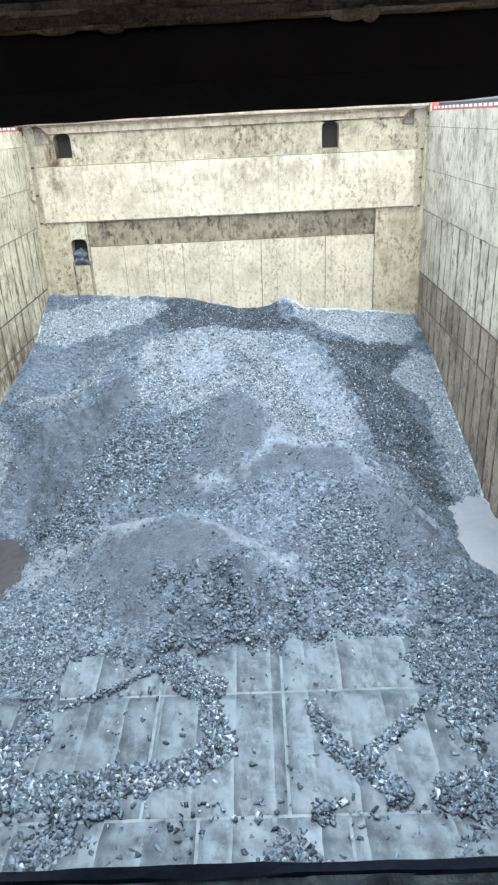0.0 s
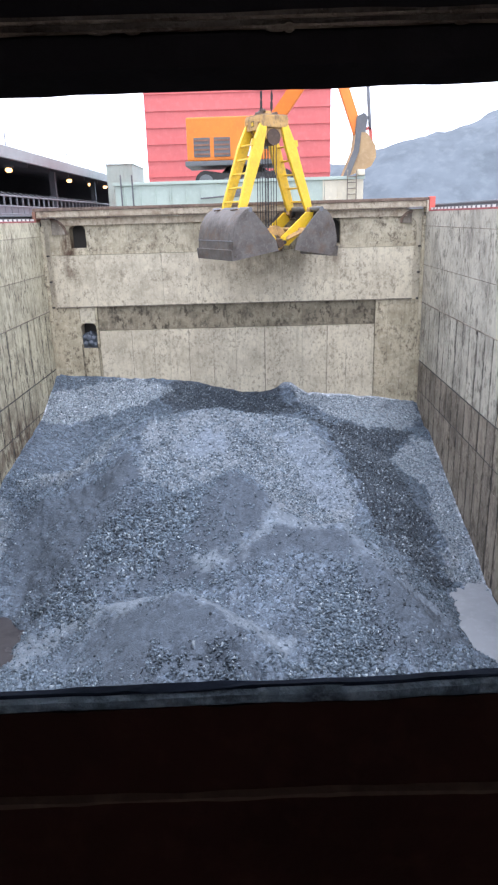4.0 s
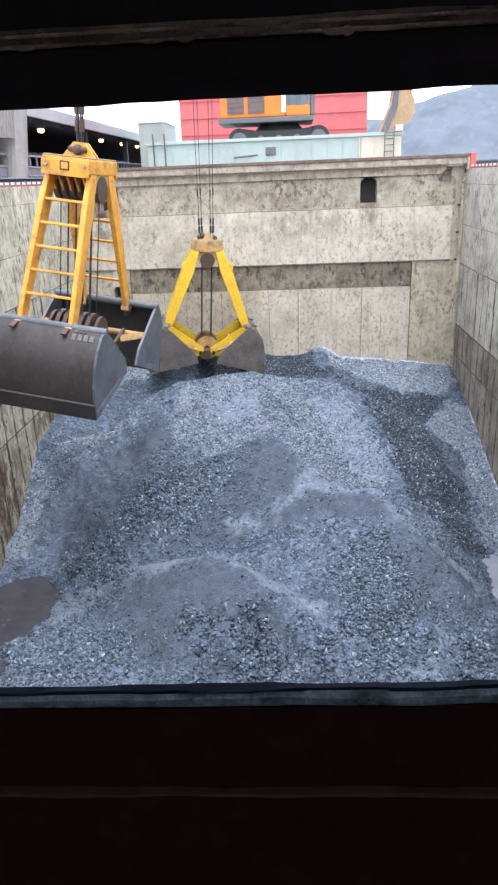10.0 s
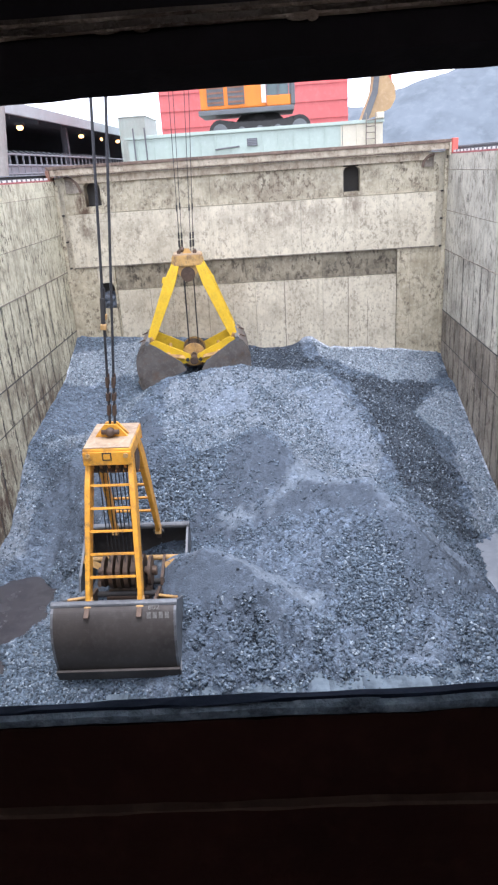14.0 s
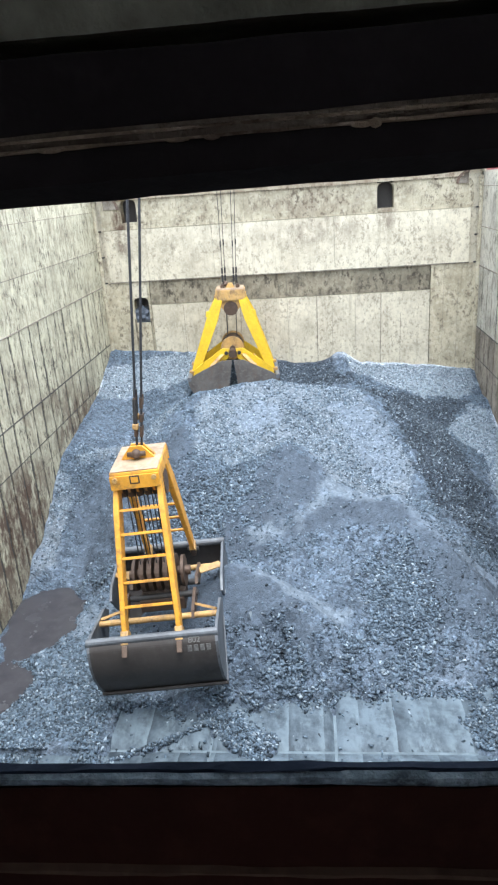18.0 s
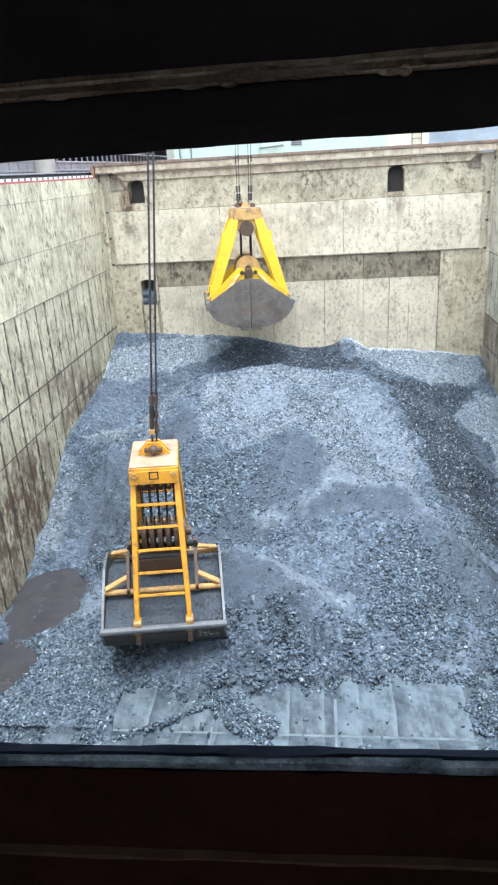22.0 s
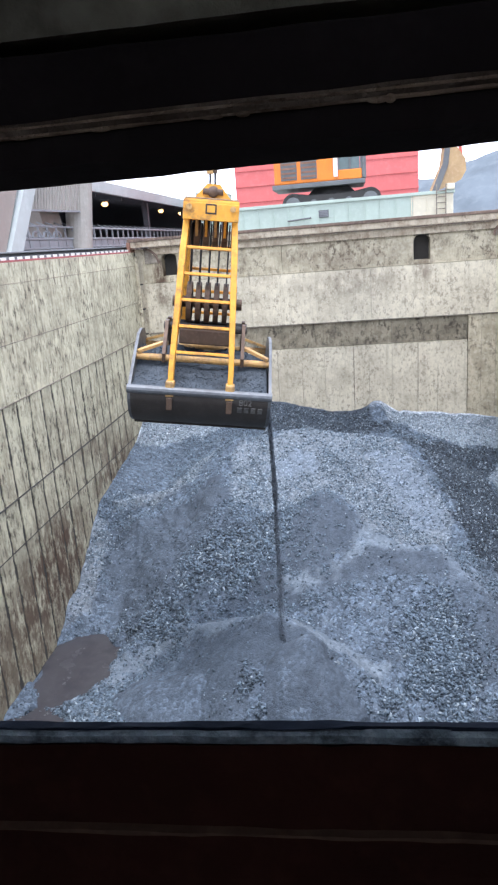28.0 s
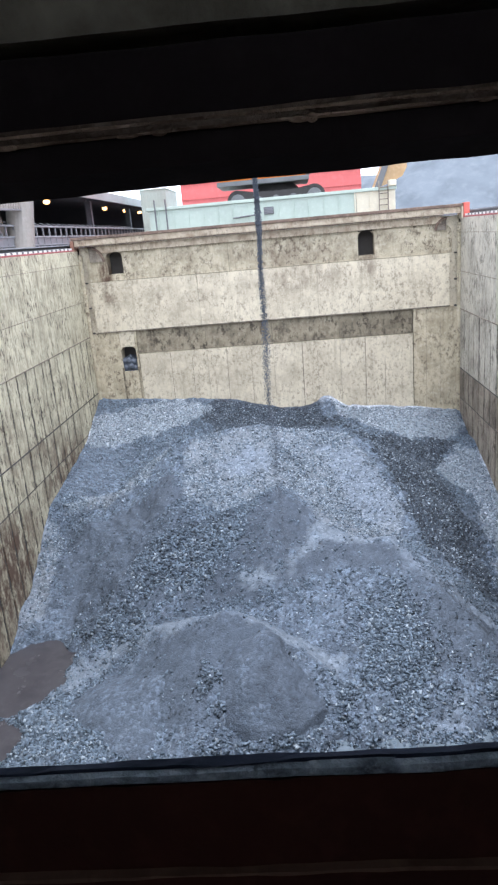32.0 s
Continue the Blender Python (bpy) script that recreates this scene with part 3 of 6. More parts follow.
def side_wall(name, x, sign, paint, pale):
    """A side wall of the hold; sign points from its face into the steel."""
    lo, hi = (x, x + sign * 0.4) if sign > 0 else (x + sign * 0.4, x)
    back = (x + 0.026, hi) if sign > 0 else (lo, x - 0.026)
    wall = solid(name, box(back[0], back[1], YN - 0.1, YF + 0.6, -0.3, ZC - 0.02), M_GROOVE, "cream painted steel side wall of the hold, streaked with grime", "wall", kind="structure")

    def plate(mat, w, z0, z1, y, proud=0.0, name_="wall_plate"):
        a, b = (x - proud, x + 0.055) if sign > 0 else (x - 0.055, x + proud)
        me = mesh_of(name_, box(a, b, 0, w, z0, z1, 0.008), mat)
        ob = new(name_, me)
        ob.location = (0, y, 0)
        ob.parent = wall
        return me

    # tall plain plates in three strakes under the coaming
    cuts = [YN, 4.2, 8.9, 13.6, 19.2, YF]
    for z0, z1 in ((9.03, ZC), (7.72, 9.022), (6.42, 7.712)):
        for a, b in zip(cuts, cuts[1:]):
            plate(pale if z0 > 7 else paint, b - a - 0.012, z0, z1, a)
    # narrow vertical strakes below, one to each frame
    step = 0.665
    n = int((YF - YN) / step)
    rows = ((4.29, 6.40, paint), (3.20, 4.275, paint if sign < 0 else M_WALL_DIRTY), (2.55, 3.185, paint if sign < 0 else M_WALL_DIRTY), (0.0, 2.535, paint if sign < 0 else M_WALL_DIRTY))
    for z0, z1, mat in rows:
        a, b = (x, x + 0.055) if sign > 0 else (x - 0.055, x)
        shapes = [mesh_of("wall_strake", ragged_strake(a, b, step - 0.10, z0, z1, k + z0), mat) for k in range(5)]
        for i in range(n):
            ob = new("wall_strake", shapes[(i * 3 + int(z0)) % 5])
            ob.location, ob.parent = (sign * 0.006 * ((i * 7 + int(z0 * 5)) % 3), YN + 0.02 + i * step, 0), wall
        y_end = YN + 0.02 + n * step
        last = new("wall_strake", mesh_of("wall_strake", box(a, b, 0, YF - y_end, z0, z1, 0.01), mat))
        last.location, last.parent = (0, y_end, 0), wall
    # weld beads between the strakes
    for z, r in ((6.41, 0.018), (4.283, 0.018), (3.192, 0.012), (7.716, 0.010), (9.026, 0.008)):
        part("weld_bead", tube((x, YN, z), (x, YF, z), r, seg=8), M_WALL_DIRTY if z > 6 else M_GROOVE, wall)
    return wall


def far_wall():
    yb = YF + 0.5
    wall = solid("wall_far", box(XL - 0.3, XR + 0.3, yb, yb + 0.2, -0.3, ZC + 0.1), M_GROOVE, "cream painted far bulkhead of the hold with a dark stained band", "wall", kind="structure")

    def plate(x0, x1, z0, z1, mat, y=YF, name_="wall_panel"):
        part(name_, box(x0 + 0.004, x1 - 0.004, y, yb, z0 + 0.004, z1 - 0.004, 0.006), mat, wall)

    hole1, hole2, hole3 = (-6.59, -6.03, 8.60, 9.36), (2.39, 2.95, 8.52, 9.32), (-6.52, -5.97, 5.02, 5.94)
    # upper strake with two openings
    plate(-7.0, hole1[0], 8.36, 9.36, M_WALL)
    plate(hole1[0], hole1[1], 8.36, hole1[2], M_WALL)
    plate(hole1[1], -2.2, 8.36, 9.36, M_WALL)
    plate(-2.2, hole2[0], 8.36, 9.36, M_WALL)
    plate(hole2[0], hole2[1], 8.36, hole2[2], M_WALL)
    plate(hole2[1], 5.28, 8.36, 9.36, M_WALL)
    # coaming strip over it
    part("coaming_strip", box(-6.9, 5.24, YF - 0.10, yb, 9.364, 9.60, 0.006), M_COAMING, wall)
    # middle strake, slightly proud
    for a, b in ((-7.3, -3.4), (-3.4, 0.9), (0.9, 5.55)):
        plate(a, b, 6.545, 8.355, M_WALL_CLEAN, YF - 0.02)
    part("ledge", box(-7.3, 5.55, YF - 0.035, YF + 0.1, 6.515, 6.545, 0.006), M_WALL_DIRTY, wall)
    # stained band
    cuts = [-5.87, -3.31, -0.85, 1.6, 4.24]
    for a, b in zip(cuts, cuts[1:]):
        plate(a, b, 5.66, 6.51, M_BAND, YF + 0.03, "stained_panel")
    # lower strakes
    for a, b in zip(cuts, cuts[1:]):
        plate(a, b, 0.0, 5.65, M_WALL_CLEAN, YF + 0.01)
    plate(-7.6, hole3[0], 0, 6.51, M_WALL)
    plate(hole3[1], -5.88, 0, 6.51, M_WALL)
    plate(hole3[0], hole3[1], hole3[3], 6.51, M_WALL_CLEAN)
    plate(hole3[0], hole3[1], 0, hole3[2], M_WALL)
    plate(4.255, 5.9, 0, 6.51, M_WALL, YF + 0.005)
    # thin upright welds and dark runs on the lower strakes
    for x, z0, z1, r in ((-4.7, 2.5, 5.6, 0.007), (-3.9, 2.8, 5.4, 0.006), (-2.6, 3.0, 5.65, 0.008), (-1.7, 2.8, 5.1, 0.006), (0.2, 3.0, 5.65, 0.012), (0.75, 2.6, 5.3, 0.006), (2.5, 2.6, 5.65, 0.010), (3.2, 2.6, 4.9, 0.006), (4.7, 2.4, 6.4, 0.007), (5.2, 2.4, 6.0, 0.006)):
        part("weld_line", tube((x, YF + 0.008, z0), (x + 0.02, YF + 0.008, z1), r, seg=6), M_WALL_DIRTY, wall)
    for x in (hole3[0] - 0.01, hole3[1] + 0.03):
        part("dark_run", box(x - 0.035, x + 0.035, YF - 0.006, YF + 0.05, 2.6, hole3[2] + 0.15, 0.004), M_BAND, wall)
    # grey dust lying in the low opening
    bm = bmesh.new()
    bm_prism(bm, [(hole3[0], hole3[2]), (hole3[1], hole3[2]), (hole3[1], 5.42), (-6.1, 5.55), (-6.3, 5.6), (hole3[0], 5.5)], YF + 0.10, yb)
    for x, z, r in ((-6.42, 5.16, 0.12), (-6.22, 5.2, 0.16), (-6.08, 5.13, 0.12), (-6.3, 5.4, 0.14), (-6.12, 5.38, 0.12), (-6.44, 5.42, 0.09), (-6.22, 5.55, 0.09)):
        bmesh.ops.create_icosphere(bm, subdivisions=2, radius=r, matrix=Matrix.Translation((x, YF + 0.13, z)))
    for v in bm.verts:
        v.co += 0.05 * Vector((noise.noise(v.co * 5), 0, noise.noise(v.co * 5 + Vector((7, 0, 0)))))
    part("ore_in_opening", bm, M_GRAVEL, wall, "crusted grey ore lodged in the opening")
    # rounded tops of the openings
    for x0, x1, z0, z1 in (hole1, hole2, hole3):
        for s, c in ((1, x0), (-1, x1)):
            r = 0.16
            arc = [(c + s * r * (1 - math.sin(a)), z1 - r + r * math.cos(a)) for a in [i * math.pi / 12 for i in range(1, 6)]]
            part("opening_corner", prism([(c, z1), (c + s * r, z1)] + arc + [(c, z1 - r)], YF, yb), M_WALL, wall)
    # corner posts with their rounded brackets under the coaming
    for c, s in ((XL, 1), (XR, -1)):
        part("corner_post", box(min(c, c + s * 0.70), max(c, c + s * 0.70), YF + 0.10, yb, 6.5, 9.598, 0.02), M_WALL_CLEAN, wall)
        part("corner_round", tube((c + s * 0.03, YF - 0.02, 0), (c + s * 0.03, YF - 0.02, 9.36), 0.09, seg=12), M_WALL, wall)
        arc = [(c + s * (0.62 - 0.34 * math.cos(a)), 9.0 + 0.36 * math.sin(a)) for a in [i * math.pi / 16 for i in range(9)]]
        part("bracket", prism([(c + s * 0.28, 8.36), (c + s * 0.62, 8.36)] + [(c + s * 0.62, 9.36)] + arc[::-1][1:], YF + 0.002, yb), M_WALL, wall)
        # curved gusset under the cap's end; a dark plate paints the niche's shade
        cx, cz, r = (-7.2, 9.06, 0.52) if s > 0 else (5.42, 9.14, 0.38)
        arc = [(cx + s * r * math.sin(i * math.pi / 16), cz + r * math.cos(i * math.pi / 16)) for i in range(9)]
        part("gusset", prism([(cx, cz)] + arc, YF - 0.05, YF - 0.025), M_WALL_DIRTY, wall)
        bm = bmesh.new()
        for (x0, z0), (x1, z1) in zip(arc, arc[1:]):
            bm_tube(bm, (x0, YF - 0.09, z0), (x1, YF - 0.09, z1), 0.045)
        part("gusset_edge", bm, M_CAPRUST, wall)
        for z in (6.53, 7.45, 8.35):
            part("lug", box(min(c, c + s * 0.19), max(c, c + s * 0.19), YF - 0.04, YF + 0.09, z - 0.025, z + 0.025, 0.008), M_GROOVE, wall)
    return wall


def near_wall():
    return solid("wall_near", box(XL - 0.3, XR + 0.3, YN - 0.13, YN, -0.3, ZC - 0.92), M_WALL_DIRTY, "grimy painted near bulkhead of the hold", "wall", kind="structure")


def coamings():
    """The rim of the hatch: a flanged cap at the far end and striped rims along the sides."""
    cap = thing("hatch_coaming", "pale coaming cap with a rusty red-brown top edge", "coaming", kind="structure")
    part("flange", box(-7.72, 5.93, YF - 0.31, YF + 0.62, 9.86, 9.96, 0.012), M_CAPRUST, cap, "rust-brown top plate")
    part("face_plate", box(-7.62, 5.86, YF - 0.26, YF - 0.20, 9.66, 9.858, 0.01), M_COAMING, cap)
    # brown strip that paints the thin shadow line under the face plate
    part("gutter", box(-7.66, 5.88, YF - 0.275, YF - 0.196, 9.615, 9.64, 0.008), M_CAPRUST, cap)
    part("under_plate", box(-7.0, 5.3, YF - 0.19, YF + 0.5, 9.605, 9.85, 0.006), M_WALL_CLEAN, cap)
    part("end_plate", box(-7.74, -7.63, YF - 0.34, YF + 0.3, 9.42, 9.855, 0.012), M_RUST, cap)
    part("end_plate", box(5.865, 5.93, YF - 0.34, YF + 0.3, 9.47, 9.855, 0.012), M_WALL_CLEAN, cap)
    part("red_end_flag", box(5.935, 6.12, YF - 0.40, YF - 0.1, 9.45, 9.98, 0.012), M_REDPAINT, cap, "bright red painted end plate")
    for name, x, s in (("coaming_rim_1", XL, -1), ("coaming_rim_2", XR, 1)):
        rim = thing(name, "hatch rim with a red edge and a black and white striped strip", "coaming", kind="structure")
        a, b = sorted((x + s * 0.002, x + s * 0.06))
        part("red_edge", box(a, b, YN, YF - 0.42, ZC + 0.002, ZC + 0.05, 0.008), M_RIMRED, rim)
        a, b = sorted((x + s * 0.062, x + s * 0.24))
        part("white_strip", box(a, b, YN, YF - 0.42, ZC + 0.002, ZC + 0.115, 0.006), M_WHITE, rim)
        a, b = sorted((x + s * 0.05, x + s * 0.235))
        me = mesh_of("black_block", box(a, b, 0, 0.12, ZC + 0.052, ZC + 0.128, 0.004), M_MACHGREY)
        repeat("black_block", me, [(0, 9.0 + i * 0.42, 0) for i in range(37)], rim)
        a, b = sorted((x + s * 0.26, x + s * 0.52))
        part("rubber_seal", box(a, b, YN, YF + 0.6, ZC - 0.05, ZC + 0.20, 0.03), M_BLACK, rim)
        part("seal_channel", box(a + 0.1, b + 0.1, YN, YF + 0.6, ZC + 0.205, ZC + 0.24, 0.01), M_RAIL, rim)


floor = hold_floor()
side_wall("wall_left", XL, -1, M_WALL_SIDE, M_WALL_SIDE)
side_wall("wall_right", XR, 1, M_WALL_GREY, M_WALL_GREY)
far_wall()
near_wall()
coamings()

# ---- the ore in the hold ----
# crests of the heaps: two ends (x, y, height) and the slope of the sides
CRESTS = [
    (-7.8, 25.4, 4.2, -2.6, 25.6, 3.85, 0.45), (-2.6, 25.6, 3.85, -0.9, 25.8, 3.5, 0.45), (-0.9, 25.8, 3.5, 0.7, 25.8, 3.52, 0.45), (1.0, 25.3, 3.72, 1.05, 25.3, 3.72, 1.0), (2.0, 25.5, 3.3, 6.1, 25.5, 2.85, 0.42),
    (-4.4, 22.7, 3.0, -2.2, 22.6, 3.05, 0.5),
    (-3.6, 21.0, 3.46, -1.3, 21.3, 3.61, 0.60), (-1.3, 21.3, 3.61, 1.4, 20.6, 3.37, 0.60), (1.4, 20.6, 3.37, 2.5, 18.6, 2.35, 0.62),
    (-3.75, 18.4, 3.15, -7.7, 18.2, 2.35, 0.55), (-7.7, 23.5, 3.2, -7.7, 18.5, 2.4, 0.40),
    (-0.75, 16.6, 3.15, -2.4, 16.9, 2.45, 0.62), (-0.75, 16.6, 3.15, 0.3, 15.5, 2.30, 0.62),
    (0.5, 15.3, 2.35, 1.9, 15.2, 2.28, 0.60), (1.9, 15.2, 2.28, 2.75, 13.8, 1.75, 0.62), (2.75, 13.8, 1.75, 4.6, 13.3, 0.85, 0.60),
    (-4.2, 14.0, 0.80, -1.9, 12.95, 1.80, 0.68), (-1.9, 12.95, 1.80, -1.2, 12.7, 1.60, 0.68), (-1.2, 12.7, 1.6, 0.3, 11.9, 0.85, 0.68),
]
# veins of loose ore on the bare floor: two ends and a half width
VEINS = [(-2.0, 10.4, -1.3, 9.7, 0.34), (-1.3, 9.7, -0.95, 8.35, 0.22), (-0.95, 8.35, -1.4, 7.9, 0.32), (-1.4, 7.85, -3.6, 7.6, 0.28), (-3.6, 7.6, -6.5, 7.7, 0.36),
         (0.65, 9.2, 0.95, 8.3, 0.13), (0.95, 8.3, 1.9, 7.35, 0.2), (1.5, 8.0, 2.85, 9.25, 0.14), (3.2, 10.1, 5.2, 10.4, 0.6), (3.4, 9.2, 5.7, 9.6, 0.6), (2.7, 7.3, 5.6, 7.9, 0.34),
         (-4.6, 10.3, -4.2, 8.6, 0.32), (-5.2, 10.9, -6.4, 9.2, 0.9), (-4.9, 8.3, -7.0, 8.2, 0.55), (-3.9, 9.25, -2.1, 10.2, 0.05)]


def along(lines, x, y):
    """How near a place lies to any of the lines, 0 to 1."""
    p = np.zeros_like(x)
    for x0, y0, x1, y1, w in lines:
        dx, dy = x1 - x0, y1 - y0
        t = np.clip(((x - x0) * dx + (y - y0) * dy) / (dx * dx + dy * dy), 0, 1)
        d = np.hypot(x - x0 - t * dx, y - y0 - t * dy)
        p = np.maximum(p, np.clip(1.35 - d / w, 0, 1))
    return p


def heap(x, y):
    """Height of the ore over the floor: cones at the angle of repose, run together along their crests."""
    acc = np.zeros_like(x)
    for x0, y0, z0, x1, y1, z1, slope in CRESTS:
        dx, dy = x1 - x0, y1 - y0
        t = np.clip(((x - x0) * dx + (y - y0) * dy) / (dx * dx + dy * dy + 1e-9), 0, 1)
        d = np.hypot(x - x0 - t * dx, y - y0 - t * dy)
        h = z0 + t * (z1 - z0) - slope * (np.sqrt(d * d + 0.008) - 0.09)
        acc += np.exp(16 * np.clip(h, -2, 6))
    h = np.log(acc + 1e-12) / 16
    # slope that lies against the right-hand wall
    h = np.maximum(h, np.clip(0.30 * (y - 15.6), -1, 2.15) - 0.25 * np.abs(x - 5.9))
    # low spread of ore over the floor, out to a ragged front edge
    front = 10.65 + 0.05 * x + 0.7 * (value_noise(x, y * 0.3 + 3, 0.6) - 0.5) + 0.5 * (value_noise(x, y + 9, 2.2) - 0.5) + 0.3 * (value_noise(x, y + 5, 7.0) - 0.5)
    spread = np.clip((y - front) * 0.22, -0.2, 0.16)
    h = np.where(y > front, np.maximum(np.minimum(h, (y - front) * 0.9 + 0.1), spread), np.minimum(h, spread))
    rough = 0.10 * (value_noise(x, y, 0.9) - 0.5) + 0.07 * (value_noise(x + 31, y, 2.3) - 0.5) + 0.05 * (value_noise(x, y + 17, 6.0) - 0.5)
    h = h + rough * np.clip(h * 3 + 0.25, 0, 1)
    vein = along(VEINS, x, y)
    h = np.maximum(h, np.where(vein > 0.1, 0.10 * (vein - 0.75 + 0.9 * (value_noise(x, y, 6.0) - 0.5)), -1))
    # hollows with standing water by the walls
    wet = (x < -4) & (y > 9.4) | (x > 4.2) & (y > 11.2)
    h = np.where(wet, np.maximum(h, 0.10 + 0.06 * value_noise(x, y, 3.0)), h)
    for cx, cy, rx, ry in ((-6.8, 13.55, 0.85, 1.3), (-6.95, 10.95, 0.85, 0.8), (5.5, 14.1, 0.8, 1.9)):
        e = np.sqrt(((x - cx) / rx) ** 2 + ((y - cy) / ry) ** 2) - 1 + 0.45 * (value_noise(x, y, 1.3) - 0.5) + 0.22 * (value_noise(x, y, 4.0) - 0.5) + 0.1 * (value_noise(x, y, 11.0) - 0.5)
        h = np.minimum(h, np.where(e > 0, 0.02 + 0.75 * e, 0.02 + 0.1 * np.maximum(e, -1)))
    return h


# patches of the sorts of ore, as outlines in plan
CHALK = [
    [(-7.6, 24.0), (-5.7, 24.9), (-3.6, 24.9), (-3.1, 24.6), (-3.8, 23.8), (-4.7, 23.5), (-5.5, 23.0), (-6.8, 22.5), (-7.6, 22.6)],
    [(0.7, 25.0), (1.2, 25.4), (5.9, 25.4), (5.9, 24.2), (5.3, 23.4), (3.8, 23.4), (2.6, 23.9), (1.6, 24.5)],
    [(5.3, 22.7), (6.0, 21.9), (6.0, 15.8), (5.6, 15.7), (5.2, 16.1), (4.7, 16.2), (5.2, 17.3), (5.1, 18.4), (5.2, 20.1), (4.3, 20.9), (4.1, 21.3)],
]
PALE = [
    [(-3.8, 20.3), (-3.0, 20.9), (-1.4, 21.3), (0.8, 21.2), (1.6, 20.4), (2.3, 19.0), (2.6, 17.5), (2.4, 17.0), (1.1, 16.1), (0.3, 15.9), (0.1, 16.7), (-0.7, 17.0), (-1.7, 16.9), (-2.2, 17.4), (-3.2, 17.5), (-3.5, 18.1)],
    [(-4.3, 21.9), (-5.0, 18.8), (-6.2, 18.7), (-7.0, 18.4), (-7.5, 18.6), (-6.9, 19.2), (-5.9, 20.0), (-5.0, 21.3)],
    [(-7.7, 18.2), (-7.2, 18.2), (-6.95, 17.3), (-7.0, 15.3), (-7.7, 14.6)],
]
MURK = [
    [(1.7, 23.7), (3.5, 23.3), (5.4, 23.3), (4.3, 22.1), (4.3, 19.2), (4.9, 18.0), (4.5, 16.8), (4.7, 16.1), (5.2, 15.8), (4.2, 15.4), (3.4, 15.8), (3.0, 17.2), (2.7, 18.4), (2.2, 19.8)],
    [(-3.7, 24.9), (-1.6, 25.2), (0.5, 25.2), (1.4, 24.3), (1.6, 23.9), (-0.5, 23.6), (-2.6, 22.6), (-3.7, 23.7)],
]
# near sides of the mounds: darker ore plus painted shade
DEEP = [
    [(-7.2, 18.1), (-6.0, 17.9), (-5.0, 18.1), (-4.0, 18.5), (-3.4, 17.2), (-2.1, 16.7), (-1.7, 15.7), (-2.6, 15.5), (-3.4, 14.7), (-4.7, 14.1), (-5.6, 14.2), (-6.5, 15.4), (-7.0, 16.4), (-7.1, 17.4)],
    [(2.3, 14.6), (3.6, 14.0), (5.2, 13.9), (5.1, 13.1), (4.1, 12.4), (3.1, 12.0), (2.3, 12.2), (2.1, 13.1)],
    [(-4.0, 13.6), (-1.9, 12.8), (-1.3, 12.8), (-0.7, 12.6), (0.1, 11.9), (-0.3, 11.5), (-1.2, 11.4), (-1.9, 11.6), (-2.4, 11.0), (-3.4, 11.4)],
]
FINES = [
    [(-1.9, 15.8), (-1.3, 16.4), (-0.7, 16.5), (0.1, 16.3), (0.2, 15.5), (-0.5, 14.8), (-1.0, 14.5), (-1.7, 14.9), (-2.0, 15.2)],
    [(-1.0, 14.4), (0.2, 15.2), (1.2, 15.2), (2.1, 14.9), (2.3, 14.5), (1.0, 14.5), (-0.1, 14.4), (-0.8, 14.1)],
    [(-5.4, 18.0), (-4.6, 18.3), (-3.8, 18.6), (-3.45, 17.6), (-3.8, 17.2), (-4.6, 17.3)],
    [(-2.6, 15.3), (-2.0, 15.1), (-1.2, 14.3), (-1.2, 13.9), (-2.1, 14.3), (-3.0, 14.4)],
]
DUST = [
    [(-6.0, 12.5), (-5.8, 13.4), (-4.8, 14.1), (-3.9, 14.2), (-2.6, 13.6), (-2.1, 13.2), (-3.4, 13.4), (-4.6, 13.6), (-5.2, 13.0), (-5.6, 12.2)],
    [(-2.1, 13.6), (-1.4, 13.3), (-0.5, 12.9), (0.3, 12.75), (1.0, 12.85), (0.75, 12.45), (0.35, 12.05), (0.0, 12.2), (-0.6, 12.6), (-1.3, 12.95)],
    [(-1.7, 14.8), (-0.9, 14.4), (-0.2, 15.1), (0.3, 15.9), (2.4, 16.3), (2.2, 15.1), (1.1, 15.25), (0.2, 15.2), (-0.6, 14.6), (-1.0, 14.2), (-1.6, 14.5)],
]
STREAKS = [
    [(2.2, 15.4), (3.1, 15.1), (4.1, 14.6), (5.3, 14.1), (5.2, 13.7), (3.9, 13.6), (2.8, 13.9), (2.3, 14.6)],
    [(0.4, 20.2), (1.5, 20.3), (2.2, 19.0), (2.5, 17.4), (1.7, 17.2), (1.1, 18.4), (0.9, 19.4)],
    [(-2.6, 20.1), (-1.6, 20.4), (-0.7, 20.1), (-1.0, 19.6), (-2.2, 19.5), (-2.7, 19.7)],
    [(1.6, 11.1), (2.3, 11.2), (2.8, 11.7), (3.0, 11.6), (2.7, 11.2), (2.2, 11.0)],
]
COARSE = [
    [(-4.2, 16.2), (-3.4, 16.8), (-2.1, 16.6), (-1.2, 15.5), (-2.2, 15.1), (-3.1, 14.5), (-4.4, 13.7), (-5.3, 13.8), (-5.8, 14.6), (-4.4, 15.0)],
    [(1.0, 13.5), (2.0, 13.8), (2.1, 13.1), (2.3, 12.1), (2.6, 11.7), (1.6, 11.0), (0.5, 10.8), (-0.0, 11.8), (0.8, 12.3)],
    [(-6.3, 12.4), (-5.0, 12.5), (-3.5, 12.0), (-3.0, 10.3), (-6.2, 10.2)],
    [(-2.1, 11.5), (-1.1, 11.9), (-0.0, 11.8), (0.5, 10.6), (-2.2, 10.3)],
    [(3.2, 12.1), (4.5, 12.6), (5.3, 11.9), (5.4, 10.4), (2.9, 10.6)],
]


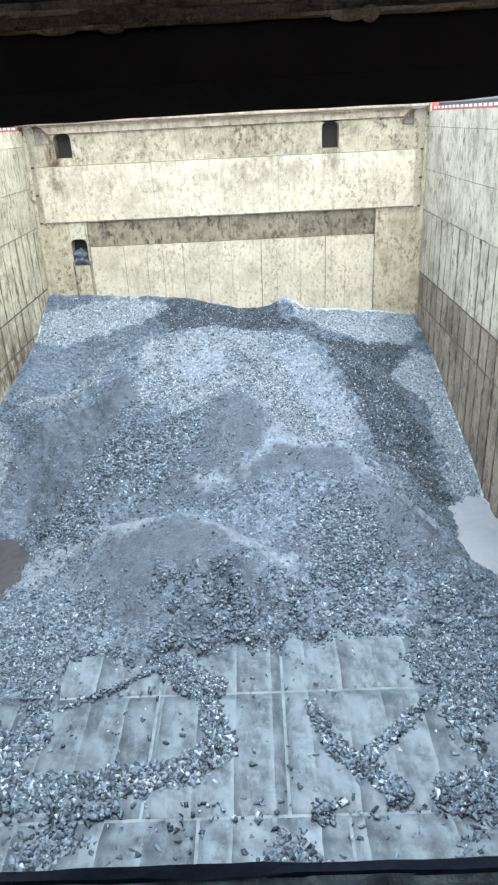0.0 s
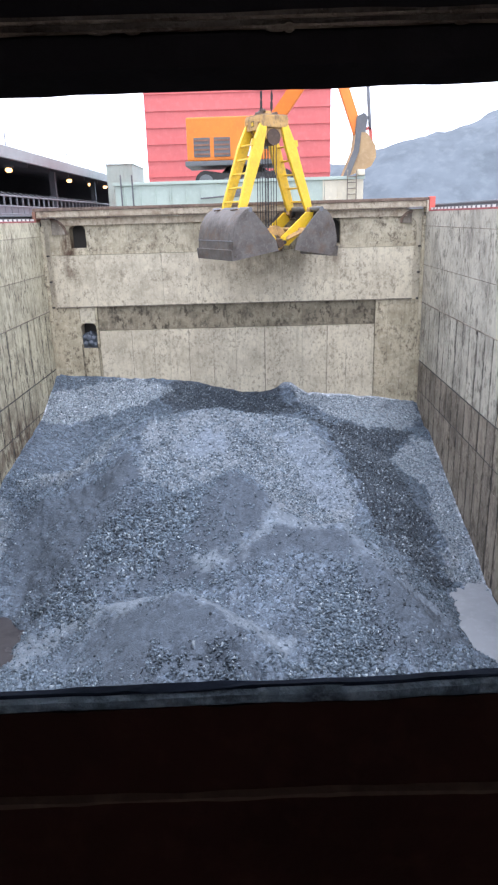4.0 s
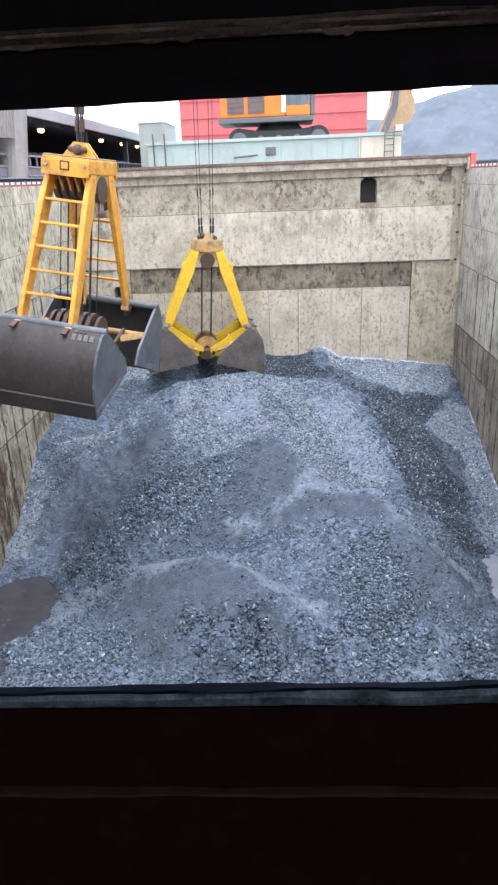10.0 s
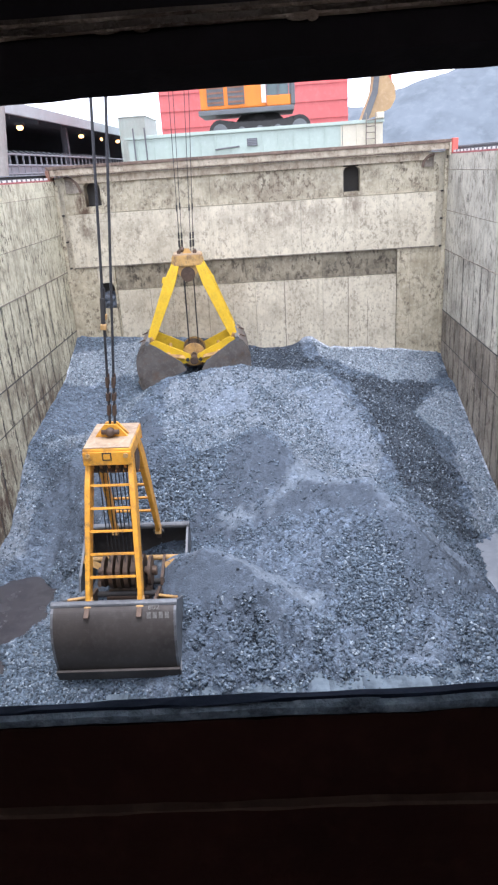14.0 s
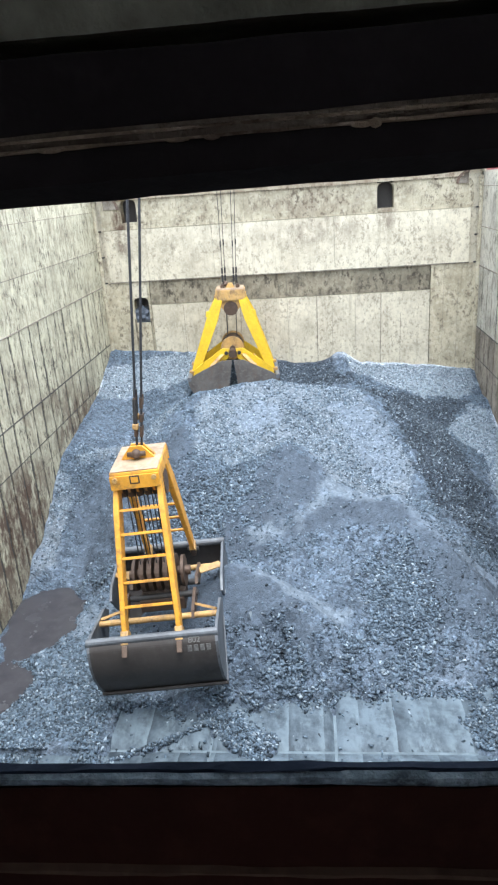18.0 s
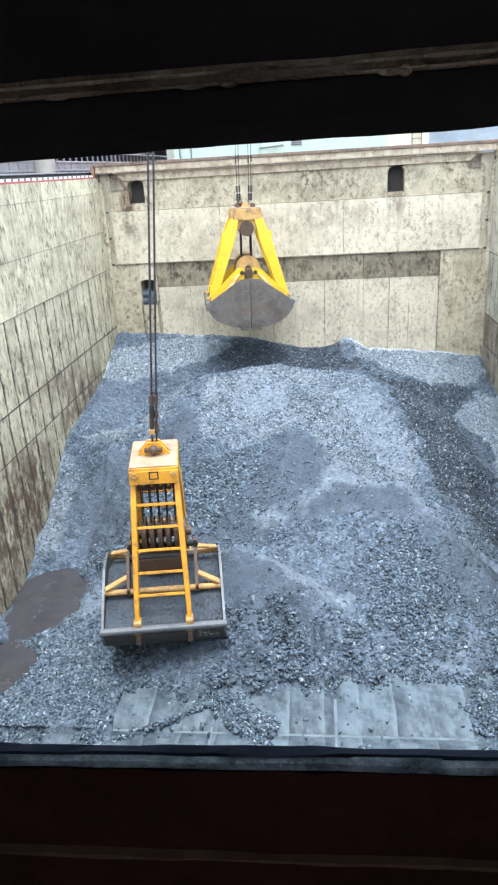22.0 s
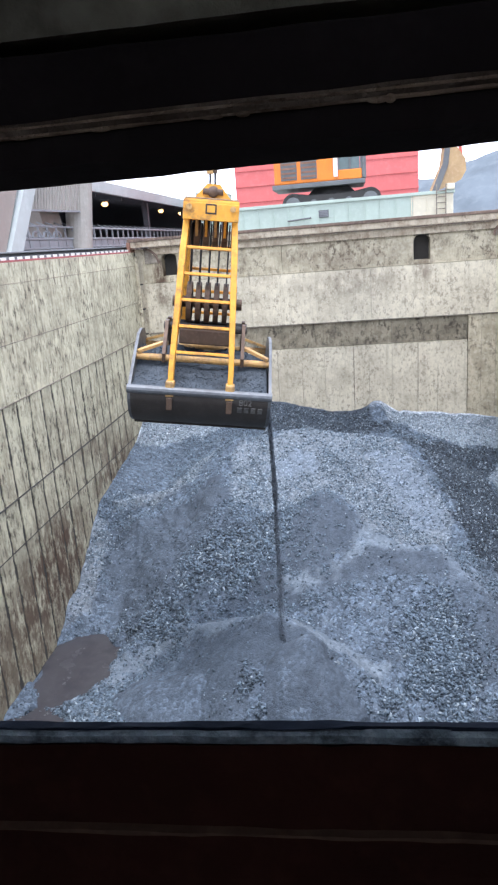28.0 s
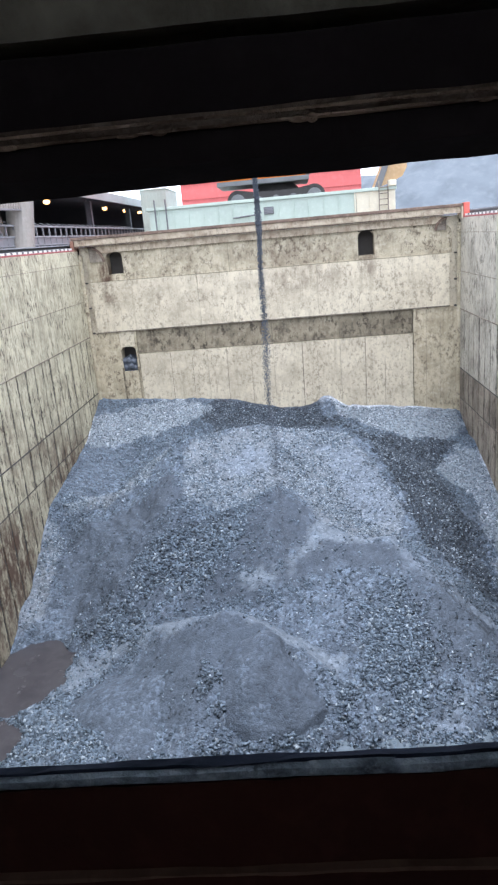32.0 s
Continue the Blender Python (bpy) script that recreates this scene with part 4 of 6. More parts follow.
# flanks where fines have run smooth, with few lumps
FLANKS = [[(-5.49, 11.93), (-4.67, 13.37), (-3.18, 13.09), (-1.99, 12.64), (-1.29, 12.58), (-1.79, 12.07), (-3.22, 12.07), (-4.53, 12.06), (-4.82, 11.24)]]


def inside(outline, x, y):
    """Metres from the border of an outline, positive within it."""
    away, odd = np.full(x.shape, 1e9), np.zeros(x.shape, bool)
    for (x0, y0), (x1, y1) in zip(outline, outline[1:] + outline[:1]):
        dx, dy = x1 - x0, y1 - y0
        t = np.clip(((x - x0) * dx + (y - y0) * dy) / (dx * dx + dy * dy + 1e-9), 0, 1)
        away = np.minimum(away, np.hypot(x - x0 - t * dx, y - y0 - t * dy))
        if abs(dy) > 1e-9:
            odd ^= ((y0 > y) != (y1 > y)) & (x < x0 + (y - y0) * dx / dy)
    return np.where(odd, away, -away)


def zone(outlines, x, y, fray=1.0, edge=0.16):
    """How much of one sort of ore lies at a place, 0 to 1, with frayed borders."""
    d = np.max([inside(o, x, y) for o in outlines], axis=0)
    d = d + fray * (0.30 * (value_noise(x, y, 1.1) - 0.5) + 0.28 * (value_noise(x, y + 3, 2.9) - 0.5) + 0.22 * (value_noise(x + 5, y, 8.0) - 0.5))
    return np.clip(d / edge + 0.5, 0, 1)


gx, gy = np.meshgrid(np.linspace(XL + 0.01, XR - 0.01, 320), np.linspace(6.6, YF - 0.005, 440))
hz = heap(gx, gy)
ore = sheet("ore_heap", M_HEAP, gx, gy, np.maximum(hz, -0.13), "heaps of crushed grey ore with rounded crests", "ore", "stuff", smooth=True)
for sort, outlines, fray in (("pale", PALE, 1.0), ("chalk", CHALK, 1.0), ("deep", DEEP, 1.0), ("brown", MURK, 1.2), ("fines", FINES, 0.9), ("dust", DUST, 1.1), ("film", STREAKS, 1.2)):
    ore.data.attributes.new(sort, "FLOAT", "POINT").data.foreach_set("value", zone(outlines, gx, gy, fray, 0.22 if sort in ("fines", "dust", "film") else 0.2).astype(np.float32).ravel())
soft = np.maximum(zone(DUST + FINES + FLANKS, gx, gy, 0.9, 0.3), 0.6 * zone(STREAKS + DEEP + PALE, gx, gy))
ore.data.attributes.new("soft", "FLOAT", "POINT").data.foreach_set("value", soft.astype(np.float32).ravel())

rs = np.random.RandomState(11)
n = 720000
px, py = rs.uniform(XL + 0.06, XR - 0.06, n), 9.6 + (YF - 9.7) * rs.rand(n) ** 1.1
# coarse ore gathers at the feet of the slopes and in rills
lay = value_noise(px, py, 0.55) * 0.5 + value_noise(px + 9, py, 1.6) * 0.3 + value_noise(px, py + 9, 4.0) * 0.3
ph, rich = heap(px, py), zone(COARSE, px, py, 1.8, 0.5)
pale, chalk, murk, plain = zone(PALE, px, py) > 0.5, zone(CHALK, px, py) > 0.5, zone(MURK, px, py, 1.2) > 0.5, zone(FINES + DUST + FLANKS, px, py, 0.7)
film, deep = zone(STREAKS, px, py), zone(DEEP, px, py)
fine = np.clip((lay - 0.44) * 1.9, 0.05, 0.32) * (1 - 0.55 * deep)
fine = np.where(pale, np.clip((lay - 0.36) * 1.4, 0.1, 0.4) * (1 - 0.8 * film), np.where(chalk | murk, 0.55, fine))
fine = np.maximum(fine, rich * np.clip((lay - 0.34) * 2.2, 0.05, 0.62)) * (1 - 0.82 * plain * (1 - 0.6 * rich))
keep = (ph > 0.02) & (rs.rand(n) < 0.8 * fine)
px, py, ph, pale, chalk, murk, rich = px[keep], py[keep], ph[keep], pale[keep], chalk[keep], murk[keep], rich[keep]
sz = 0.015 + (0.024 + 0.020 * rich) * rs.rand(len(px)) ** 1.5
spot = np.stack([px, py, ph + sz * 0.15], 1)
bright = pale & (rs.rand(len(px)) < 0.34) | chalk & (rs.rand(len(px)) < 0.8) | (rs.rand(len(px)) < 0.05 + 0.03 * rich + 0.06 * murk)
# some lumps on the near slopes go dark too, for their shade
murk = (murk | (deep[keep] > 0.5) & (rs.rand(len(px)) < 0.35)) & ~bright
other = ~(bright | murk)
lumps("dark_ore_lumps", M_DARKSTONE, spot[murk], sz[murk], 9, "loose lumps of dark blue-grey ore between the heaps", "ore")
lumps("ore_lumps", M_STONE, spot[other], sz[other], 5, "loose lumps of dark grey ore on the heaps", "ore")
lumps("pale_ore_lumps", M_PALESTONE, spot[bright], sz[bright], 8, "loose lumps of pale grey ore on the heaps", "ore")
# lumps strewn over the bare floor in front
n = 210000
px, py = rs.uniform(XL + 0.1, XR - 0.1, n), rs.uniform(3.0, 11.9, n)
ph = heap(px, py)
vein = along(VEINS, px, py)
lay = value_noise(px + 40, py, 1.1) * 0.5 + value_noise(px, py + 40, 3.0) * 0.5
few = np.clip((lay - 0.46) * 1.6, 0.01, 0.4) * np.clip((py - 4.0) / 3.0, 0.1, 1) * np.where((py < 7.3) | (px < -4.2) | (px > 3.0), 1.0, 0.025)
edge = np.clip(1 - np.abs(ph - 0.02) / 0.10, 0, 1) * (py > 9.6)
keep = rs.rand(n) < 0.004 + few + 0.95 * np.clip(vein * 1.9 - 0.45 + 0.8 * (lay - 0.5), 0, 1) + 0.5 * edge
px, py, ph = px[keep], py[keep], ph[keep]
sz = 0.018 + (0.026 + 0.020 * (py < 9)) * rs.rand(len(px)) ** 1.4
spot = np.stack([px, py, np.maximum(ph, -0.02) + sz * 0.3], 1)
bright = rs.rand(len(px)) < np.where(py < 7.4, 0.06, 0.14)
lumps("strewn_ore", M_BLUESTONE, spot[~bright], sz[~bright], 6, "ore lumps strewn over the scraped floor", "ore")
lumps("strewn_pale_ore", M_PALESTONE, spot[bright], sz[bright], 7, "paler ore lumps strewn over the scraped floor", "ore")


def puddle(name, mat, cx, cy, rx, ry, turn, seed, label):
    bm = bmesh.new()
    ring = []
    for i in range(48):
        a = i * 2 * math.pi / 48
        r = 1 + 0.5 * (noise.noise(Vector((math.cos(a) * 1.3 + seed, math.sin(a) * 1.3, seed)))) + 0.2 * noise.noise(Vector((math.cos(a) * 4, math.sin(a) * 4 + seed, 1)))
        x, y = rx * r * math.cos(a), ry * r * math.sin(a)
        ring.append((cx + x * math.cos(turn) - y * math.sin(turn), cy + x * math.sin(turn) + y * math.cos(turn)))
    ring = [(max(XL + 0.02, min(XR - 0.02, x)), y) for x, y in ring]
    bm_prism(bm, ring, -0.05, 0.055 + 0.001 * seed, "z")
    return solid(name, bm, mat, label, "puddle", kind="stuff")


puddle("mud_puddle", M_MUD, -6.75, 13.7, 1.0, 1.7, -0.1, 2.0, "wet brown mud puddle by the wall")
puddle("mud_puddle", M_MUD, -6.75, 10.85, 1.0, 1.1, 0.1, 5.0, "brown mud puddle on the floor")
puddle("silt_puddle", M_SILT, 5.3, 14.1, 0.75, 2.2, 0.0, 8.0, "pale wet silt beside the heap")


# ---- the gap that the camera looks through ----
def ragged_bar(name, parent, outline, mat, wob, seed, label="", tilt=0.012, skew=0.07):
    """A long bar along x with a (y, z) outline and uneven edges."""
    bm = bmesh.new()
    xs = [-1.3 + 0.016 * i for i in range(163)]
    rings = []
    for x in xs:
        ring = []
        for k, (y, z) in enumerate(outline):
            d = wob * (noise.noise(Vector((x * 9, k * 0.9, seed))) + 0.6 * noise.noise(Vector((x * 31, k * 3.1, seed + 5))) + 0.35 * noise.noise(Vector((x * 75, k * 3.1, seed + 8))))
            ring.append(bm.verts.new((x, y + skew * x + d * 0.4, z + tilt * x + d)))
        rings.append(ring)
    k = len(outline)
    for a, b in zip(rings, rings[1:]):
        for i in range(k):
            bm.faces.new([a[i], b[i], b[(i + 1) % k], a[(i + 1) % k]])
    bm.faces.new(rings[0])
    bm.faces.new(rings[-1][::-1])
    return part(name, bm, mat, parent, label)


hatch = thing("hatch_panel", "underside of a raised hatch panel, its shade painted near black, with a rusty ledge", "hatch cover")
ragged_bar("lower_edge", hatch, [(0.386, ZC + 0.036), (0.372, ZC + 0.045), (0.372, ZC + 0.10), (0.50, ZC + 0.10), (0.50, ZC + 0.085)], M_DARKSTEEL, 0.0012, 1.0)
ragged_bar("rusty_ledge", hatch, [(0.374, ZC + 0.061), (0.369, ZC + 0.0615), (0.3675, ZC + 0.064), (0.369, ZC + 0.066), (0.3685, ZC + 0.0675), (0.374, ZC + 0.0685)], M_LEDGE, 0.0012, 4.0, "rust-flaked ledge along the hatch panel")
# two thin pale bars paint the highlights on the ledge
ragged_bar("ledge_edge", hatch, [(0.3690, ZC + 0.0600), (0.3668, ZC + 0.0604), (0.3668, ZC + 0.0612), (0.3690, ZC + 0.0617)], M_RUSTGLINT, 0.0009, 23.0, "thin pale bar, painted highlight on the ledge's lower edge")
ragged_bar("ledge_line", hatch, [(0.3690, ZC + 0.0640), (0.3664, ZC + 0.0643), (0.3664, ZC + 0.0655), (0.3690, ZC + 0.0660)], M_RUSTGLINT, 0.001, 29.0, "thin pale bar, painted top-lit line along the ledge")
# lumps of old grease and rust that hang from the ledge
for x, w, h in ((-0.170, 0.006, 0.0012), (-0.126, 0.0065, 0.0013), (-0.066, 0.006, 0.0011), (-0.050, 0.004, 0.0015), (0.020, 0.006, 0.0018), (0.026, 0.003, 0.0024), (0.112, 0.004, 0.001), (0.19, 0.007, 0.0014)):
    bm = bmesh.new()
    bmesh.ops.create_icosphere(bm, subdivisions=2, radius=1.0, matrix=Matrix.Translation((x, 0.3675 + 0.07 * x, ZC + 0.0602 + 0.012 * x)) @ Matrix.Diagonal((w, 0.0022, h, 1)))
    part("rust_flake", bm, M_RUSTGLINT, hatch)
ragged_bar("upper_plate", hatch, [(0.366, ZC + 0.106), (0.355, ZC + 0.40), (0.50, ZC + 0.40), (0.50, ZC + 0.106)], M_PLATE, 0.001, 7.0, "dull grey-brown upper plate")
sill = thing("hatch_sill", "dark steel sill with a scuffed grey upper lip", "sill")
# scuffed lip carries its highlight as pale colour, under a darkened edge strip
ragged_bar("lip", sill, [(0.3432, ZC - 0.3105), (0.3462, ZC - 0.3080), (0.353, ZC - 0.3095), (0.358, ZC - 0.334), (0.3445, ZC - 0.3180)], M_LIP, 0.0020, 11.0, "scuffed blue-grey lip with its pale highlight painted in", 0.061, -0.0345)
ragged_bar("lip_edge", sill, [(0.3459, ZC - 0.3079), (0.3474, ZC - 0.3068), (0.3535, ZC - 0.3070), (0.355, ZC - 0.3120), (0.349, ZC - 0.3120)], M_LIPEDGE, 0.0020, 11.0, "dark upper edge, darkened against the painted highlight", 0.061, -0.0345)
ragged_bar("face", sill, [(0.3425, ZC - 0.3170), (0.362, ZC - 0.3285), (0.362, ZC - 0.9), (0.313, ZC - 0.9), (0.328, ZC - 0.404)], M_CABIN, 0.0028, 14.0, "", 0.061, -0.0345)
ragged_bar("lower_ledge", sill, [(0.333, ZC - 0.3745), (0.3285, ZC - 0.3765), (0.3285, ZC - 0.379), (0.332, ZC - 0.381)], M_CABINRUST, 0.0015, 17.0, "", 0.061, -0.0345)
# unseen box added round the camera to darken the gap's inner faces
den = thing("camera_shade_box", "unseen dark steel box round the camera, added to keep daylight off", "compartment", kind="structure")
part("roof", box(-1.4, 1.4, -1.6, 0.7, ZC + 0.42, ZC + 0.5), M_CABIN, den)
# the slot left above it lets some daylight reach the ledge
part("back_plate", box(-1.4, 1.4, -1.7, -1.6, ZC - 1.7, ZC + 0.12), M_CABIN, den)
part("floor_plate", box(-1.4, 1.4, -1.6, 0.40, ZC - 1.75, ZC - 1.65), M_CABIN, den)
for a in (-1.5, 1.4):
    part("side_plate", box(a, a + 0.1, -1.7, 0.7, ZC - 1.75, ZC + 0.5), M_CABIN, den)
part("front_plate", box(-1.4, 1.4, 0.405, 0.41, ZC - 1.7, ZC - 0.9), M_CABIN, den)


# ---- deck, quay and distance ----
def ground_round_ship():
    """Deck, then quay and water out to the horizon, with the hatch left open."""
    def ring(x0, x1, y0, y1, X0, X1, Y0, Y1, z):
        bm = bmesh.new()
        bm_box(bm, X0, X1, Y0, y0, z - 0.3, z)
        bm_box(bm, X0, X1, y1, Y1, z - 0.3, z)
        bm_box(bm, X0, x0, y0, y1, z - 0.3, z)
        bm_box(bm, x1, X1, y0, y1, z - 0.3, z)
        return bm
    solid("deck", ring(XL - 0.4, XR + 0.4, YN - 0.15, YF + 0.7, -11.5, 10.5, -30, 70, 8.5), M_DECK, "dull brown steel deck round the hatch", "deck", kind="structure")
    solid("hull_side", box(-11.9, -11.5, -30, 70, 3.0, 8.5), M_REDWALL, "red hull plating", "hull", kind="structure")
    solid("hull_side", box(10.5, 10.9, -30, 70, 3.0, 8.5), M_REDWALL, "red hull plating", "hull", kind="structure")
    solid("ground", ring(-12.1, 11.0, -32, 72, -3000, 3000, -3000, 3000, 3.4), M_WATER, "grey harbour water out to the horizon", "water", kind="structure")
    solid("quay", box(-160, -12.2, -200, 300, 3.4, 8.9), M_QUAY, "grey concrete quay beside the ship", "quay", kind="structure")


ground_round_ship()


def hills():
    xs = np.linspace(-500, 1100, 220)
    ys = np.linspace(690, 1100, 40)
    gx, gy = np.meshgrid(xs, ys)
    prof = np.interp(gx, [-500, -130, 60, 84, 106, 118, 132, 165, 225, 330, 520, 1100], [10, 12, 58, 64, 58, 64, 74, 87, 97, 138, 175, 120])
    up = np.clip((gy - 690) / 150, 0, 1)
    z = 3 + prof * np.sin(up * math.pi / 2) * (0.86 + 0.14 * value_noise(gx, gy, 0.02)) + 10 * up * (value_noise(gx, gy, 0.05) - 0.5) + 5 * up * (value_noise(gx, gy, 0.13) - 0.5)
    sheet("backdrop", M_HILL, gx, gy, z, "hazy blue wooded hillside across the harbour", "hill", "structure")


hills()


def hatch_cover():
    c = thing("stowed_hatch_cover", "pale green steel hatch cover with ribs, cream at one end", "hatch cover")
    part("top_plate", box(-5.5, 4.2, 29.32, 38.0, 10.42, 10.5, 0.01), M_PALEGREEN, c)
    part("rim", box(-5.7, 4.35, 28.98, 29.31, 10.80, 10.92, 0.01), M_PALEGREEN, c)
    part("front_plate", box(-5.6, 2.75, 29.05, 29.15, 9.0, 10.795, 0.008), M_PALEGREEN, c)
    part("front_plate", box(2.76, 4.3, 29.05, 29.15, 9.0, 10.795, 0.008), M_PALECREAM, c, "cream painted end plate")
    part("side_plate", box(4.2, 4.3, 29.16, 38, 9.0, 10.795), M_PALECREAM, c)
    part("side_plate", box(-5.6, -5.5, 29.16, 38, 9.0, 10.795), M_PALEGREEN, c)
    part("foot", box(-5.6, 4.3, 29.3, 37.9, 8.5, 9.0), M_MACHGREY, c)
    for i in range(16):
        x = -5.25 + i * 0.61
        part("rib", box(x, x + 0.045, 29.0, 29.048, 9.05, 10.79, 0.006), M_PALEGREEN if x < 2.6 else M_PALECREAM, c)
    part("vent", box(-0.95, -0.55, 28.99, 29.046, 10.28, 10.56, 0.01), M_MACHGREY, c, "small grey louvred vent")
    for z in (10.31, 10.37, 10.43, 10.49):
        part("louvre", box(-0.93, -0.57, 28.975, 28.99, z, z + 0.03), M_RAIL, c)
    part("hose", tube((-2.2, 28.97, 10.24), (-1.25, 28.97, 10.3), 0.03), M_MACHGREY, c)
    # ladder at the cream end
    for x in (3.65, 4.0):
        part("ladder_rail", tube((x, 28.93, 9.6), (x, 28.93, 11.15), 0.022), M_WALL_DIRTY, c)
    for i in range(6):
        part("ladder_rung", tube((3.65, 28.93, 9.8 + i * 0.22), (4.0, 28.93, 9.8 + i * 0.22), 0.018), M_WALL_DIRTY, c)
    part("corner_lug", box(4.05, 4.33, 28.9, 29.3, 10.925, 11.15, 0.03), M_PALECREAM, c)
    for x in (-5.35, -4.9):
        part("standpipe", tube((x, 28.95, 9.8), (x, 28.95, 11.2), 0.03), M_MACHGREY, c)


hatch_cover()


def excavator():
    e = thing("excavator", "orange crawler excavator with black tracks on a hatch cover", "excavator")
    y0, y1 = 31.2, 33.9
    for ya, yb in ((y0, y0 + 0.65), (y1 - 0.65, y1)):
        # belt over two end wheels, sagging between them
        left = [(-2.1 - 0.46 * math.sin(a), 10.96 + 0.46 * math.cos(a)) for a in [math.pi * i / 10 for i in range(0, 11)]]
        right = [(1.2 + 0.46 * math.sin(a), 10.96 - 0.46 * math.cos(a)) for a in [math.pi * i / 10 for i in range(0, 11)]]
        part("track", prism(left + right + [(0.5, 11.30), (-0.4, 11.26), (-1.4, 11.30)], ya, yb), M_TRACK, e)
        for x, r in ((-2.1, 0.32), (-1.2, 0.17), (-0.45, 0.17), (0.3, 0.17), (1.2, 0.32)):
            part("roller", tube((x, ya - 0.03, 10.94), (x, ya + 0.1, 10.94), r, seg=18), M_MACHGREY, e)
        for i in range(13):
            x = -2.15 + i * 0.28
            part("grouser", box(x, x + 0.05, ya, yb, 11.26, 11.31 if 1 < i < 11 else 11.33), M_TRACK, e)
    part("undercarriage", box(-1.3, 0.6, y0 + 0.66, y1 - 0.66, 10.8, 11.35, 0.05), M_MACHGREY, e)
    part("slew_ring", tube((-0.45, 32.5, 11.25), (-0.45, 32.5, 11.6), 1.15, 0.8, seg=24), M_TRACK, e)
    part("deck_frame", box(-2.95, 1.0, 31.1, 34.0, 11.6, 11.79, 0.03), M_MACHGREY, e)
    part("engine_house", box(-2.85, -0.15, 31.15, 33.95, 11.795, 13.49, 0.06), M_ORANGE, e)
    for x in (-2.55, -1.7):
        part("grille", box(x, x + 0.68, 31.10, 31.148, 11.94, 12.69, 0.01), M_MACHGREY, e, "dark engine grille")
        for k in range(4):
            part("grille_bar", box(x + 0.03, x + 0.65, 31.08, 31.10, 12.01 + k * 0.18, 12.08 + k * 0.18), M_RUST, e)
    part("white_strip", box(-0.32, -0.14, 31.10, 31.148, 11.94, 12.94), M_WHITE, e)
    part("cab_base", box(-0.13, 0.86, 31.15, 32.5, 11.795, 12.19, 0.04), M_ORANGE, e)
    part("cab_glass", box(-0.06, 0.78, 31.19, 32.45, 12.195, 13.34), M_GLASS, e, "tinted cab window")
    for x in (-0.13, 0.34, 0.80):
        part("cab_post", box(x, x + 0.07, 31.14, 31.188, 12.195, 13.39), M_MACHGREY, e)
    part("cab_roof", box(-0.15, 0.9, 31.12, 32.5, 13.4, 13.5, 0.03), M_ORANGE, e)
    part("cab_front", box(0.87, 1.05, 31.15, 32.5, 11.8, 12.74, 0.05), M_MACHGREY, e)
    part("boom", beam((0.4, 33.1, 12.8), (3.2, 32.4, 16.4), 0.45, 0.6, (0, 1, 0), 0.04), M_ORANGE, e)
    part("stick", beam((3.2, 32.4, 16.4), (4.45, 31.9, 12.75), 0.3, 0.42, (0, 1, 0), 0.03), M_ORANGE, e)
    part("ram", tube((4.75, 31.9, 15.4), (4.95, 31.9, 12.95), 0.07), M_EDGE, e)
    part("link", beam((4.5, 31.9, 12.9), (5.0, 31.9, 12.95), 0.1, 0.12), M_REDPAINT, e)
    part("link", beam((4.95, 31.9, 12.95), (5.05, 31.9, 12.2), 0.1, 0.12), M_REDPAINT, e)
    outline = [(4.30, 12.75), (4.75, 12.72), (5.12, 12.2), (5.15, 11.75), (4.95, 11.40), (4.55, 11.22), (3.72, 10.95), (3.80, 11.1), (4.22, 12.1)]
    part("bucket", prism(outline, 31.35, 32.5), M_BUCKET, e, "sandy brown digging bucket")
    # thin plate added to paint the shade on the bucket's left side
    part("bucket_cheek", prism([(3.72, 10.93), (4.20, 12.1), (4.28, 12.76), (4.50, 12.74), (4.42, 12.0), (4.05, 11.05)], 31.30, 31.345), M_MACHGREY, e, "dark grey plate painting the bucket's shaded left side")
    part("yoke", prism([(4.28, 12.70), (4.70, 12.70), (4.80, 13.35), (4.62, 13.5), (4.36, 13.4)], 31.5, 32.2), M_MACHGREY, e)
    for k in range(4):
        part("tooth", beam((3.78, 31.45 + k * 0.3, 11.02), (3.5, 31.45 + k * 0.3, 10.93), 0.09, 0.05), M_EDGE, e)


excavator()


def red_hall():
    h = thing("red_hall", "faded red clad hall behind the excavator", "building")
    part("wall", box(-6.55, 4.6, 45.0, 58, 8.5, 19.5), M_REDWALL, h)
    for i in range(11):
        z = 9.2 + i * 0.92
        part("cladding_lap", box(-6.56, 4.61, 44.94, 44.998, z, z + 0.10), M_REDWALL, h)
    part("roof", box(-6.8, 4.85, 44.8, 58.2, 19.505, 19.8), M_RUST, h)


red_hall()


def white_cabin():
    c = thing("shipping_container", "pale green-white steel container standing beyond the shed", "container")
    part("body", box(-12.2, -10.05, 60, 66, 8.6, 13.85, 0.03), M_PALEGREEN, c)
    for i in range(7):
        part("corrugation", box(-12.1 + i * 0.29, -11.98 + i * 0.29, 59.95, 59.998, 8.8, 13.7), M_PALEGREEN, c)
    part("roof_rim", box(-12.25, -10.0, 59.93, 66.05, 13.855, 13.92), M_PALEGREEN, c)


white_cabin()


